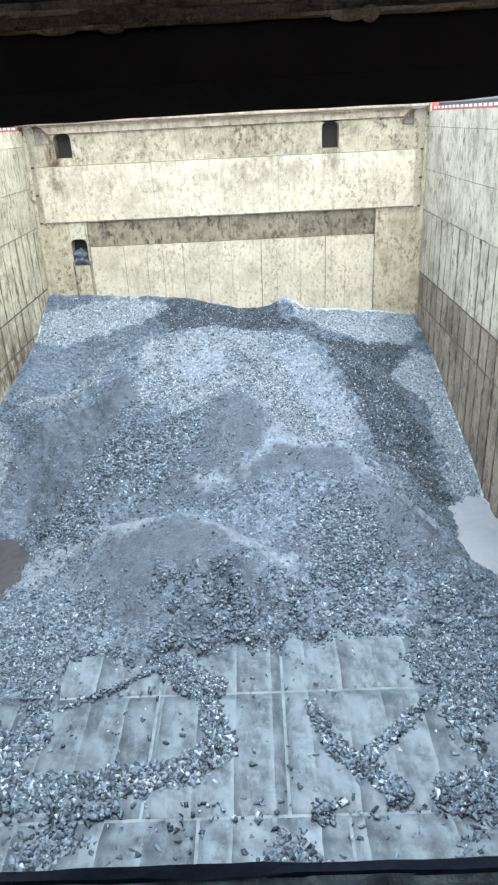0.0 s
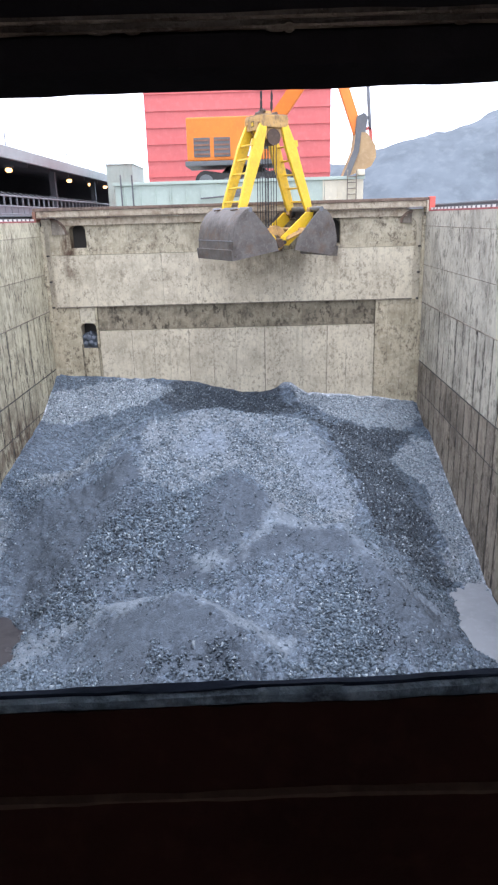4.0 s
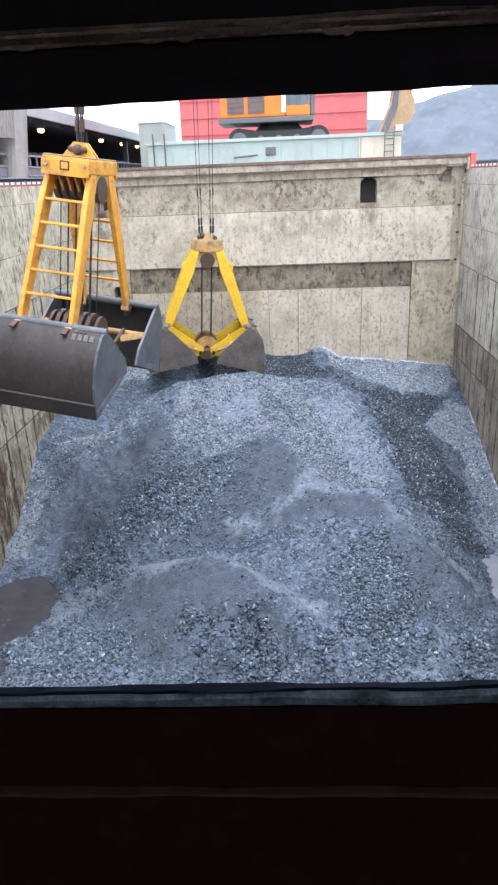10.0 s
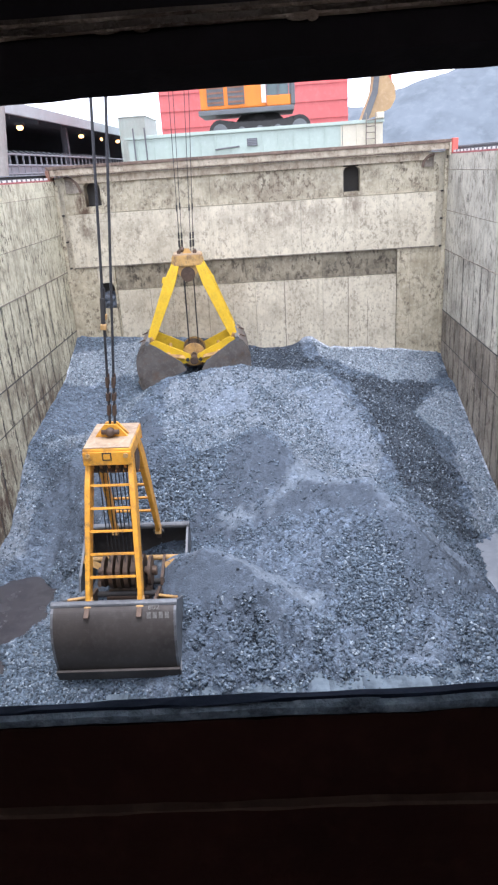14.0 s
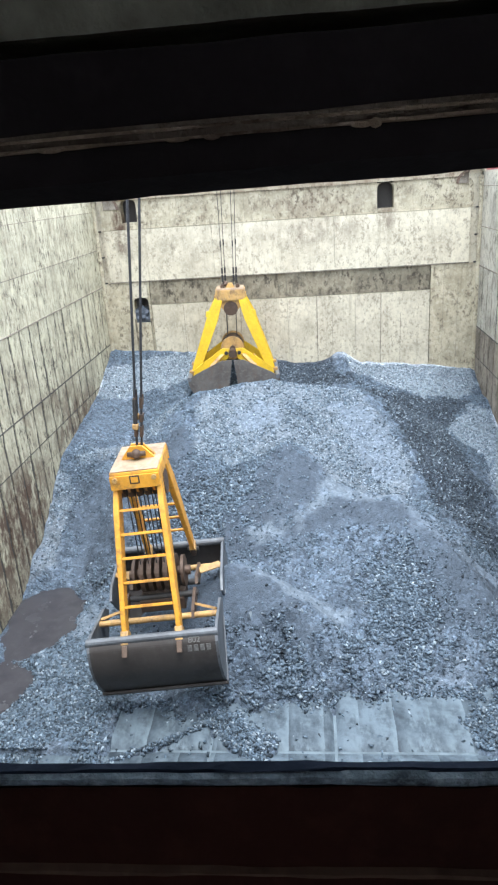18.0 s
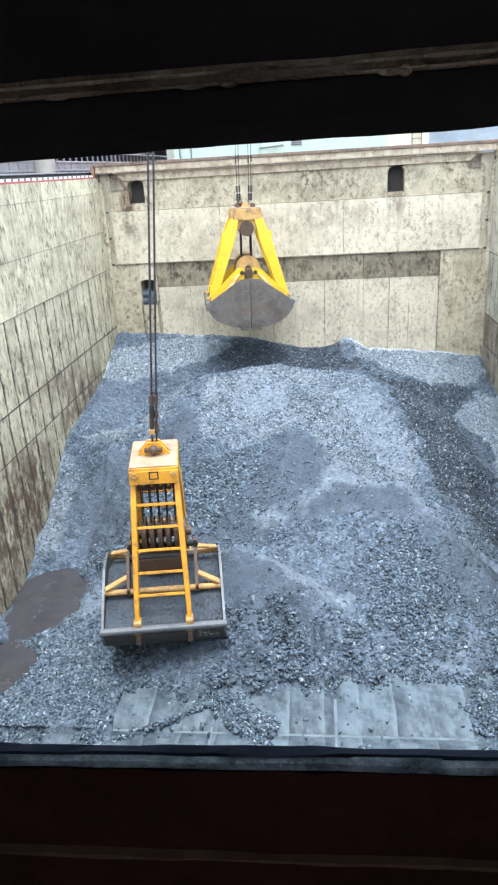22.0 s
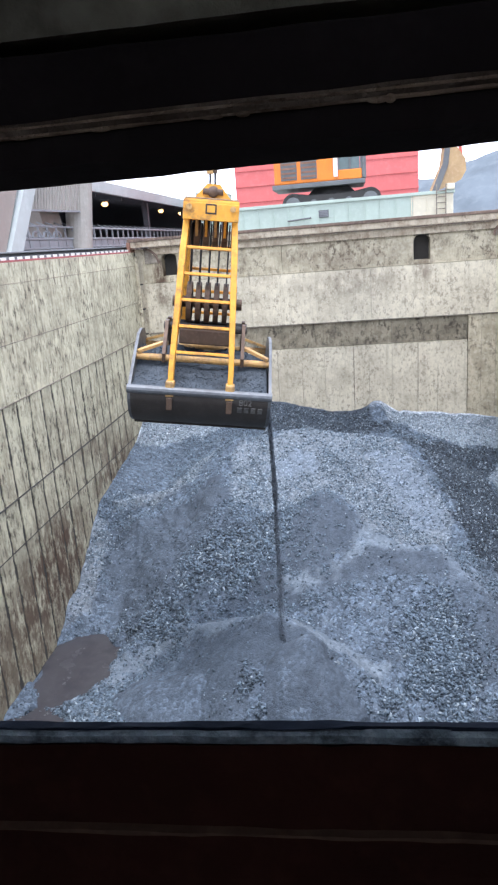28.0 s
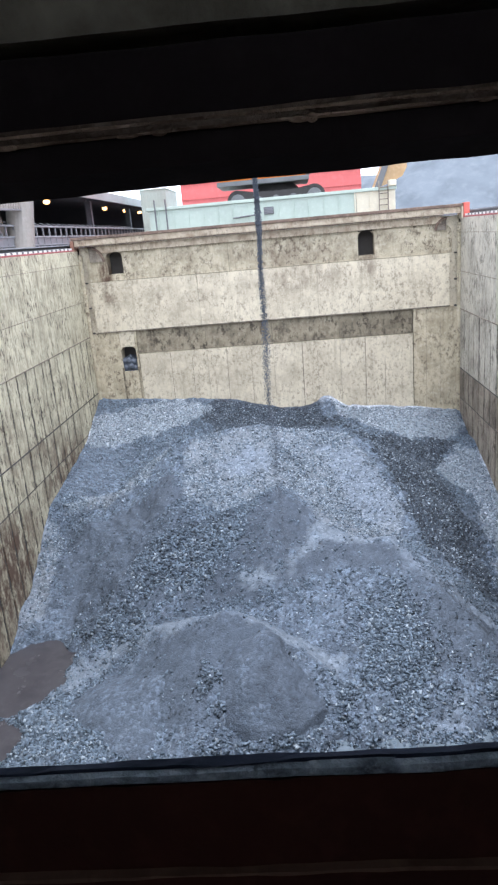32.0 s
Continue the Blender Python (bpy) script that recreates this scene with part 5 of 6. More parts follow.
def transit_shed():
    s = thing("transit_shed", "long dark open-fronted quay shed with a pale roof edge", "shed")
    part("roof", prism([(-14.0, 13.05), (-13.9, 13.35), (-36, 17.0), (-36, 16.7)], 33, 95, "y"), M_SHED, s)
    part("fascia", box(-14.05, -13.85, 33, 95, 13.0, 13.65, 0.02), M_FASCIA, s, "pale grey roof edge")
    part("back_wall", box(-36.2, -36, 33, 95, 8.9, 16.8), M_SHED, s)
    part("end_wall", prism([(-36, 8.9), (-14.2, 8.9), (-14.2, 13.2), (-36, 16.8)], 94.6, 94.9), M_SHED, s)
    part("floor_slab", box(-36, -14, 33, 95, 8.905, 9.0), M_SHED, s)
    for i in range(5):
        y = 40 + i * 13.0
        part("column", box(-15.0, -14.6, y, y + 0.4, 9.0, 13.0), M_SHED, s)
    # inner truss line
    for i in range(12):
        y = 36 + i * 5
        part("rafter", beam((-14.3, y, 12.95), (-35.5, y, 16.3), 0.15, 0.25), M_SHED, s)


transit_shed()


def shed_lamp(y, z, x):
    l = thing("shed_lamp", "glowing warm lamp hung under the shed roof", "lamp", "lamps in the shed")
    part("housing", box(x - 0.25, x + 0.25, y - 0.3, y + 0.3, z + 0.12, z + 0.3, 0.03), M_MACHGREY, l)
    bm = bmesh.new()
    bmesh.ops.create_uvsphere(bm, u_segments=12, v_segments=8, radius=0.23, matrix=Matrix.Translation((x, y, z)) @ Matrix.Diagonal((1, 1, 0.7, 1)))
    part("globe", bm, M_LAMP, l, "glowing warm globe", True)
    part("rod", tube((x, y, z + 0.3), (x, y, z + 2.2), 0.03, seg=6), M_MACHGREY, l)


for y, z in ((47.5, 12.82), (62.6, 12.88), (70.4, 12.92), (77.3, 12.95)):
    shed_lamp(y, z, -16.0)


def conveyor_rail():
    """The grey lattice walkway along the quay in front of the shed."""
    g = thing("quay_walkway", "grey steel lattice walkway with railings along the quay", "walkway")
    x = -13.7
    for z, r in ((9.62, 0.05), (10.0, 0.05), (10.42, 0.06), (10.98, 0.05)):
        part("chord", tube((x, 22, z), (x, 92, z), r, seg=8), M_RAIL, g)
    part("kick_plate", box(x - 0.04, x, 22, 92, 10.05, 10.36), M_RAIL, g)
    part("walk_deck", box(x - 1.2, x - 0.05, 22, 92, 9.5, 9.6), M_RAIL, g)
    me = mesh_of("stanchion", box(x - 0.05, x + 0.03, -0.04, 0.04, 8.9, 11.0), M_RAIL)
    repeat("stanchion", me, [(0, 22.5 + i * 1.05, 0) for i in range(66)], g)
    me = mesh_of("arm", beam((x, 0, 10.98), (x - 0.5, 0, 11.22), 0.06, 0.05), M_RAIL)
    repeat("arm", me, [(0, 22.5 + i * 1.05, 0) for i in range(40)], g)


conveyor_rail()


def gantry_crane():
    g = thing("gantry_crane", "pale grey legs and ribbed cladding of a quay crane", "crane")

    def leg(y0, y1, mat, lean, label, x0=-14.1, x1=-13.2, top=15.5):
        """A leg from the quay up; y at the foot, and its lean to the metre."""
        d = lean * (top - 8.95)
        p = part("leg", prism([(y0, 8.95), (y1, 8.95), (y1 + d, top), (y0 + d, top)], x0, x1, "x"), mat, g, label)
        part("foot_plate", box(x0 - 0.1, x1 + 0.1, y0 - 0.15, y1 + 0.15, 8.905, 9.35, 0.03), M_RAIL, p)
        return p

    wall = leg(19.5, 25.75, M_LEG, 0.76, "broad warm grey leg")
    for i in range(3):
        part("plate_seam", box(-13.2, -13.185, 20.5 + i * 1.9, 20.53 + i * 1.9, 9.4, 15.4), M_CONCRETE, wall)
    leg(25.78, 26.9, M_FASCIA, 0.84, "pale slanting brace", -13.95, -13.05)
    leg(33.5, 35.9, M_LEG, -0.38, "shaded inner column", -15.0, -14.2)
    part("column", tube((-13.6, 35.15, 8.95), (-13.6, 37.3, 15.5), 0.66, 0.72, seg=24), M_CONCRETE, g, "pale round column")
    apron = part("apron", prism([(29.1, 11.58), (35.35, 11.72), (36.2, 15.5), (32.4, 15.5)], -13.45, -13.3, "x"), M_CONCRETE, g, "pale ribbed cladding panel")
    for i in range(19):
        y = 29.35 + i * 0.32
        part("rib", beam((-13.28, y, 11.60 + 0.02 * (y - 29.1)), (-13.28, y + 1.4, 15.4), 0.05, 0.09, (1, 0, 0)), M_CONCRETE, apron)
    part("apron_lip", beam((-13.3, 29.1, 11.58), (-13.3, 35.35, 11.72), 0.12, 0.08, (1, 0, 0)), M_RAIL, apron)
    # bent guard rails of the landing under the apron
    for i in range(5):
        y = 28.0 + i * 1.15
        bm = bmesh.new()
        bend = [(y, 9.0), (y + 0.05, 10.5), (y + 0.2, 10.72), (y + 0.75, 10.76), (y + 0.95, 10.6), (y + 1.0, 9.0)]
        for (a, b), (c, d) in zip(bend, bend[1:]):
            bm_tube(bm, (-13.75, a, b), (-13.75, c, d), 0.05, seg=6)
        part("guard_hoop", bm, M_RAIL, g)
        part("guard_plate", box(-13.78, -13.74, y + 0.1, y + 0.9, 10.28, 10.52, 0.01), M_RAIL, g)


gantry_crane()

# ---- the two grabs ----
HA, HB, SHUT = 0.35, 0.22, -42.0
# length of an arm, and from a shell's hinge to its pin
NEAR_ARM, FAR_ARM = (3.10, 1.38), (2.84, 1.38)


def grab_geometry(theta, arm_length):
    """For the angle of the shell's pin: the pin (u, z), and the height of the lower block."""
    LA, RR = arm_length
    a = radians(theta)
    u = HB + RR * math.cos(a)
    z = -math.sqrt(LA * LA - (u - HA) ** 2)
    return u, z, z - RR * math.sin(a)


def shell_outline():
    """Side of a shell, shut, from its hinge: meeting edge, curved back, sloping top."""
    return [(-0.21, -0.12), (0.12, -0.16), (0.98, -0.74), (1.18, -0.92), (1.17, -1.10), (1.02, -1.33), (0.78, -1.52), (0.42, -1.66), (0.02, -1.73), (-0.21, -1.75)]


def rounded(line):
    """The same line with six steps to each, eased round its corners."""
    out = []
    for i in range(len(line) - 1):
        p = [Vector(line[max(0, min(len(line) - 1, i + k))]) for k in (-1, 0, 1, 2)]
        for j in range(6):
            t = j / 6
            v = 0.5 * (2 * p[1] + (p[2] - p[0]) * t + (2 * p[0] - 5 * p[1] + 4 * p[2] - p[3]) * t * t + (3 * p[1] - p[0] - 3 * p[2] + p[3]) * t ** 3)
            out.append((v.x, v.y))
    return out + [line[-1]]


def lettering(text, size, m):
    """Raised letters as a mesh, set by the pose m."""
    curve = bpy.data.curves.new("lettering", "FONT")
    curve.body, curve.size, curve.extrude = text, size, 0.004
    ob = bpy.data.objects.new("lettering", curve)
    me = bpy.data.meshes.new_from_object(ob)
    bm = bmesh.new()
    bm.from_mesh(me)
    bm.transform(m)
    bpy.data.objects.remove(ob)
    bpy.data.meshes.remove(me)
    return bm


def make_grab(name, label, arm_mat, head_mat, side_mat, hinge_mat, across, LA, hx):
    """A four-rope clamshell grab; it opens along x, its shells are 2.4 m wide along y. Origin at the head's pins."""
    g = thing(name, label, "grab", "ore grabs")
    hw, LA = 1.20, LA[0]
    # head
    hy = 0.46 if across else 0.50
    crown = 0.11 if across else 0.20
    head = part("head", box(-hx, hx, -hy, hy, -0.16, crown, 0.035), head_mat, g, "worn yellow head block")
    part("top_plate", box(-hx + 0.02, hx - 0.02, 0.02 - hy, hy - 0.02, crown + 0.003, crown + 0.022, 0.006), M_HEADTOP, head, "worn pale top plate")
    for s in (-1, 1):
        part("skirt", box(min(s * (hx - 0.02), s * (hx + 0.02)), max(s * (hx - 0.02), s * (hx + 0.02)), -hy, hy, -0.22, crown - 0.06, 0.012), head_mat, head)
        part("plate_mark", box(s * (hx + 0.024) - 0.004, s * (hx + 0.024) + 0.004, -0.09, 0.09, -0.12, 0.04), M_TRACK, head)
        part("plate_ring", box(s * (hx + 0.03) - 0.004, s * (hx + 0.03) + 0.004, -0.065, 0.065, -0.095, 0.015), arm_mat, head)
        for y in (-0.36, 0.36):
            part("bolt", tube((s * (hx + 0.02), y, -0.02), (s * (hx + 0.055), y, -0.02), 0.05, seg=8), M_OCHRE, head)
    if across:
        for x in (-0.07, 0.07):
            part("lug", prism([(-0.34, crown), (0.34, crown), (0.11, 0.38), (-0.11, 0.38)], x - 0.03, x + 0.03, "x"), head_mat, head, "triangular lifting lug")
    else:
        for y in (-0.10, 0.10):
            part("lug", prism([(-0.16, 0.20), (0.16, 0.20), (0.07, 0.36), (-0.07, 0.36)], y - 0.03, y + 0.03), head_mat, head, "lifting lug")
        for x in (-0.26, 0.26):
            part("pin_cap", tube((x, -0.16, 0.27), (x, 0.16, 0.27), 0.07, seg=10), M_SHEAVE, head)
    bm = bmesh.new()
    bmesh.ops.create_uvsphere(bm, u_segments=14, v_segments=10, radius=0.095, matrix=Matrix.Translation((-0.16, 0, crown + 0.14)))
    bm_tube(bm, (-0.16, -0.17, crown + 0.14), (-0.16, 0.17, crown + 0.14), 0.05)
    part("shackle", bm, M_SHEAVE, head, "greasy shackle", True)
    for i in range(6):
        y = -0.40 + i * 0.16
        part("rope_guide", prism([(-0.5, -0.16), (0.5, -0.16), (0.12, -0.62), (-0.12, -0.62)], y - 0.022, y + 0.022), arm_mat if i % 2 else M_OCHRE, head)
        part("head_sheave", tube((0, y - 0.05, -0.42), (0, y + 0.05, -0.42), 0.24, seg=20), M_SHEAVE, head)
    # holding and closing ropes that go up to the crane, and their joint pieces
    ropes = []
    lines = (((-0.042, -0.042), (-0.06, -0.06)), ((0.042, -0.042), (0.06, -0.06)), ((-0.042, 0.042), (-0.06, 0.06)), ((0.042, 0.042), (0.06, 0.06)))
    if not across:
        lines = (((-0.23, -0.06), (-0.75, -0.1)), ((-0.15, 0.06), (-0.35, 0.1)), ((0.13, -0.06), (0.35, -0.1)), ((0.21, 0.06), (0.8, 0.1)))
    for pair in (lines[:2], lines[2:]):
        rig = thing("rope_set", "", "")
        rig.parent = g
        for i, ((x, y), (x1, y1)) in enumerate(pair):
            part("hoist_rope", tube((x, y, 0.28), (x1, y1, 30), 0.017 if across else 0.010, seg=8), M_ROPE, rig)
            # sockets and shackles spliced into each rope
            for z, h, r in ((0.56, 0.2, 0.036), (0.86, 0.14, 0.042), (1.12 + 0.05 * i, 0.2, 0.036)) if across else ((0.42, 0.22, 0.035), (0.68, 0.2, 0.03), (1.55 + 0.04 * i, 0.2, 0.024)):
                k, q = z / 30, (z + h) / 30
                part("rope_socket", tube((x + (x1 - x) * k, y + (y1 - y) * k, z), (x + (x1 - x) * q, y + (y1 - y) * q, z + h), r, seg=8), M_SHEAVE if across else M_TRACK, rig)
        ropes.append(rig)
    clamps = []
    if across:
        for x, z in ((-0.048, 2.45), (0.048, 2.62)):
            clamp = part("rope_clamp", tube((x, 0.046, z - 0.05), (x, 0.046, z + 0.42), 0.042, seg=8), M_TRACK, ropes[1], "black rope socket")
            part("clamp_bolt", box(x - 0.055, x + 0.055, -0.01, 0.10, z - 0.16, z - 0.052, 0.02), M_OCHRE, clamp, "ochre link")
            clamps.append(clamp)
    # inner ropes, fixed to the head and to the block, so that they overlap
    for i in range(5):
        y = -0.32 + i * 0.16
        for x in (-0.16, 0.16):
            part("closing_rope", tube((x, y, -0.45), (x, y, -1.80), 0.012, seg=6), M_ROPE, g)
    # lower block
    high = 0.42 if across else 0.12
    block = part("lower_block", box(-0.30, 0.30, -0.46, 0.46, -0.30, -0.02, 0.03), M_SHEAVE, g, "greasy brown lower sheave block")
    for i in range(5):
        y = -0.32 + i * 0.16
        part("block_sheave", tube((0, y - 0.045, high), (0, y + 0.045, high), 0.36, seg=24), M_SHEAVE, block)
        for x in (-0.16, 0.16):
            part("closing_rope", tube((x, y, 0.1), (x, y, 1.78), 0.012, seg=6), M_ROPE, block)
    part("axle", tube((0, -0.62, high), (0, 0.62, high), 0.10, seg=14), M_SHEAVE, block)
    part("cover", tube((0, -0.52, high), (0, -0.46, high), 0.32 if across else 0.40, seg=20), M_SHEAVE if across else M_OCHRE, block)
    part("cover", tube((0, 0.46, high), (0, 0.52, high), 0.32 if across else 0.40, seg=20), M_SHEAVE if across else M_OCHRE, block)
    if not across:
        for e in (-1, 1):
            part("hub", tube((0, e * 0.60, -0.02), (0, e * 0.84, -0.02), 0.17, 0.13, seg=16), M_SHEAVE, block, "dark greasy hub")
    for s in (-1, 1):
        part("hinge_pin", tube((s * HB, -0.74, 0), (s * HB, 0.74, 0), 0.065, seg=14), M_TRACK, block)
    shells, arms = [], []
    for s in (1, -1):
        # shell: side plates, curved back, lips and crossbars
        shell = thing("shell", "", "")
        shell.parent = g
        ol = [(s * u, z) for u, z in shell_outline()]
        for y in (-hw, hw - 0.05):
            part("side_plate", prism(ol, y, y + 0.05), M_SHELLSIDE if across else side_mat, shell)
            part("lip_strip", prism([(s * u, z) for u, z in ((-0.212, -0.5), (-0.10, -0.5), (-0.06, -1.72), (-0.212, -1.765))], y - 0.012 if y < 0 else y + 0.045, y + 0.005 if y < 0 else y + 0.062), M_EDGE if across else side_mat, shell)
        back_line = rounded(shell_outline()[3:])
        inner = [(u * 0.955 - 0.005, z * 0.965) for u, z in back_line]
        bm = bmesh.new()
        loop = back_line + inner[::-1]
        q = [[bm.verts.new((s * u, y, z)) for u, z in loop] for y in (-hw + 0.05, hw - 0.05)]
        k = len(loop)
        for i in range(k):
            bm.faces.new([q[0][i], q[1][i], q[1][(i + 1) % k], q[0][(i + 1) % k]])
        part("back_plate", bm, side_mat, shell, "curved steel back plate")
        part("top_edge", tube((s * 1.16, -hw - 0.01, -0.92), (s * 1.16, hw + 0.01, -0.92), 0.075, seg=12), M_SHELLSIDE if across else M_EDGE, shell, "rounded steel rim")
        part("cutting_lip", box(min(s * -0.21, s * 0.12), max(s * -0.21, s * 0.12), -hw - 0.01, hw + 0.01, -1.79, -1.735, 0.01), M_SHELL if across else side_mat, shell)
        part("crossbar", tube((s * 0.46, -hw + 0.04, -0.50), (s * 0.46, hw - 0.04, -0.50), 0.06, seg=12), M_OCHRE, shell, "ochre crossbar")
        if not across:
            part("wear_seam", tube((s * 0.36, -hw + 0.02, -1.685), (s * 0.36, hw - 0.02, -1.685), 0.014, seg=6), M_EDGE, shell)
        for e in (-1, 1):
            y = e * 0.68
            part("hinge_arm", prism([(s * u, z) for u, z in (((-0.08, 0.10), (0.10, 0.10), (0.54, -0.42), (0.52, -0.57), (0.38, -0.56), (-0.05, -0.12)) if across else ((-0.10, 0.15), (0.14, 0.14), (1.04, -0.70), (1.06, -0.98), (0.80, -0.95), (-0.08, -0.18)))], y - 0.03, y + 0.03), hinge_mat, shell, "" if across else "yellow hinge arm")
            part("brace", beam((s * (0.30 if across else 0.12), e * 0.70, -0.26 if across else -0.06), (s * 0.46, e * (hw - 0.06), -0.42), 0.05, 0.14, (0, 0, 1), 0.008), M_OCHRE, shell)
            y = e * (0.50 if across else 0.56)
            part("pin_bracket", box(min(s * 0.96, s * 1.20), max(s * 0.96, s * 1.20), y - 0.075, y + 0.075, -1.02, -0.76, 0.03), M_OCHRE, shell)
            part("hook_strap", box(min(s * 1.178, s * 1.215), max(s * 1.178, s * 1.215), y - 0.05, y + 0.05, -1.24, -1.03, 0.012), M_SHEAVE, shell)
        # faded stencil: a number over a row that cannot be read
        if across and s < 0:
            part("stencil_number", lettering("802", 0.15, Matrix(((0, 0, -1, -1.196), (-1, 0, 0, -0.66), (0, 1, 0, -1.085), (0, 0, 0, 1)))), M_STENCIL, shell)
        for i in range(4 if across and s < 0 else 0):
            y = -0.64 - i * 0.115
            part("stencil_bar", beam((s * 1.176, y - 0.04, -1.125), (s * 1.112, y - 0.04, -1.225), 0.075, 0.012, (0, 1, 0)), M_STENCIL, shell)
        shells.append((shell, s))
        # arm: two tapered beams with rungs
        arm = thing("arm", "", "")
        arm.parent = g
        for e in (-1, 1):
            bm = bmesh.new()
            a0, a1, b0, b1 = (e * 0.345, e * 0.435, e * 0.455, e * 0.545) if across else (e * 0.37, e * 0.49, e * 0.48, e * 0.60)
            vs = []
            wide = 1.0 if across else 1.12
            for z, y0, y1, d in ((0.02, a0, a1, 0.10 * wide), (-0.75, (a0 * 3 + b0) / 4, (a1 * 3 + b1) / 4 + e * 0.02, 0.17 * wide), (-LA + 0.35, b0, b1, 0.13 * wide), (-LA - 0.08, b0, b1, 0.09 * wide)):
                vs.append([bm.verts.new((x, y, z)) for x, y in ((-d, y0), (d, y0), (d, y1), (-d, y1))])
            for p, q in zip(vs, vs[1:]):
                for i in range(4):
                    bm.faces.new([p[i], p[(i + 1) % 4], q[(i + 1) % 4], q[i]])
            bm.faces.new(vs[0])
            bm.faces.new(vs[-1])
            bmesh.ops.bevel(bm, geom=bm.edges[:], offset=0.012, segments=1, affect="EDGES")
            part("beam", bm, arm_mat, arm)
            part("foot", box(-0.11, 0.11, min(b0, b1) - 0.015, max(b0, b1) + 0.015, -LA - 0.13, -LA + 0.14, 0.04), M_SHEAVE, arm, "greasy dark pin foot")
            part("pin", tube((0, b0 - e * 0.08, -LA), (0, b1 + e * 0.08, -LA), 0.065, seg=12), M_TRACK, arm)
        for i in range(5):
            z = -0.72 - i * 0.44
            y = (0.36 if across else 0.40) + 0.08 * (i + 1) / 5
            part("rung", beam((s * 0.10, -y, z), (s * 0.10, y, z), 0.05, 0.05, (0, 0, 1), 0.008), arm_mat, arm)
        if not across:
            part("hook", prism([(s * 0.10, -0.55), (s * 0.27, -0.62), (s * 0.24, -0.80), (s * 0.12, -0.78)], -0.54, -0.44), arm_mat, arm)
        arms.append((arm, s))
    return g, block, shells, arms, ropes, clamps


def ore_load(seed):
    """What a shut grab holds."""
    def top(u, y):
        return -0.44 - 0.40 * np.clip(np.abs(u) - 0.15, 0, 1.25) + 0.12 * (value_noise(u, y, 2.0) - 0.5) + 0.04 * (value_noise(u, y, 9.0) - 0.5)

    gx, gy = np.meshgrid(np.linspace(-1.36, 1.36, 64), np.linspace(-1.14, 1.14, 60))
    fill = sheet("ore_load", M_LOAD, gx, gy, top(gx, gy), "dark grey ore heaped in the shut grab", "ore", "stuff")
    rs = np.random.RandomState(seed)
    n = 5000
    u, y = rs.uniform(-1.3, 1.3, n), rs.uniform(-1.12, 1.12, n)
    lumps("lumps", M_LOAD, np.stack([u, y, top(u, y)], 1), 0.009 + 0.017 * rs.rand(n) ** 2, seed, "", "", "", fill)
    return fill


near_grab = make_grab("grab", "yellow four-rope clamshell grab with dark steel shells over the heap", M_YELLOW, M_YELLOW, M_SHELL, M_SHEAVE, True, NEAR_ARM, 0.68)
far_grab = make_grab("grab", "bright yellow clamshell grab with worn ochre head before the far bulkhead", M_LEMON, M_OCHRE, M_DUSTYSTEEL, M_LEMON, False, FAR_ARM, 0.48)


# ---- dust that trickles from the lifted grab ----
def trickle(label, seed, length, r):
    """Falling fines: a dense thread at the lip that thins and sways on its way down."""
    rs = np.random.RandomState(seed)
    n = int(length * 1700)
    z = -length * rs.rand(n) ** 2.5
    down = np.clip(-z / 6, 0, 1)
    a, q = rs.rand(n) * 6.28, r * rs.rand(n) ** 0.8 * (0.45 + 0.7 * down) * (0.7 + 0.6 * value_noise(z, z * 0 + seed, 2.5))
    wob = (0.05 * np.sin(z * 0.9 + seed) + 0.025 * np.sin(z * 3.1)) * down
    return lumps("ore_trickle", M_GRAVEL, np.stack([q * np.cos(a) + wob, q * np.sin(a), z], 1), (0.006 + 0.009 * rs.rand(n)) * (1 - 0.5 * down), seed, label, "ore")


trickle_right = trickle("thin stream of dark ore dust falling from the grab", 21, 8.2, 0.075)
trickle_left = trickle("short stream of ore dust falling from the grab", 22, 2.2, 0.04)
near_load, far_load = ore_load(31), ore_load(32)


def spill(seed):
    """A loose curtain of fines that runs off the shut lips."""
    rs = np.random.RandomState(seed)
    n = 11000
    x, z = rs.uniform(-0.42, 0.42, n), -1.9 * rs.rand(n) ** 0.9
    x = x * (1 - 0.12 * np.sin(z * 5))
    return lumps("ore_spill", M_GRAVEL, np.stack([x, 0.16 * rs.randn(n), z], 1), 0.005 + 0.008 * rs.rand(n) ** 2, seed, "loose curtain of ore fines spilling from the grab", "ore")


ore_spill = spill(41)


def fines_cone(name, label, rx, ry, height, seed, amounts):
    """A low smooth cone of fines with a ragged foot; its crest is at the origin."""
    u, v = np.meshgrid(np.linspace(-1.25, 1.25, 64), np.linspace(-1.25, 1.25, 64))
    d = np.hypot(u, v) + 0.28 * (value_noise(u + seed, v, 1.6) - 0.5) + 0.10 * (value_noise(u, v + seed, 5.0) - 0.5)
    z = -height * np.minimum(np.sqrt(d * d + 0.03), 1.4) + 0.05 * (value_noise(u, v, 9.0) - 0.5) + 0.22 * (value_noise(u + seed, v, 2.6) - 0.5)
    z = np.where(np.hypot(u, v) > 1.2, -height * 2.2, z)
    ob = sheet(name, M_HEAP, u * rx, v * ry, z, label, "ore", "stuff")
    for sort, k in amounts:
        ob.data.attributes.new(sort, "FLOAT", "POINT").data.foreach_set("value", (k * np.clip(0.3 + 1.4 * value_noise(u + seed, v, 3.0), 0, 1)).astype(np.float32).ravel())
    return ob


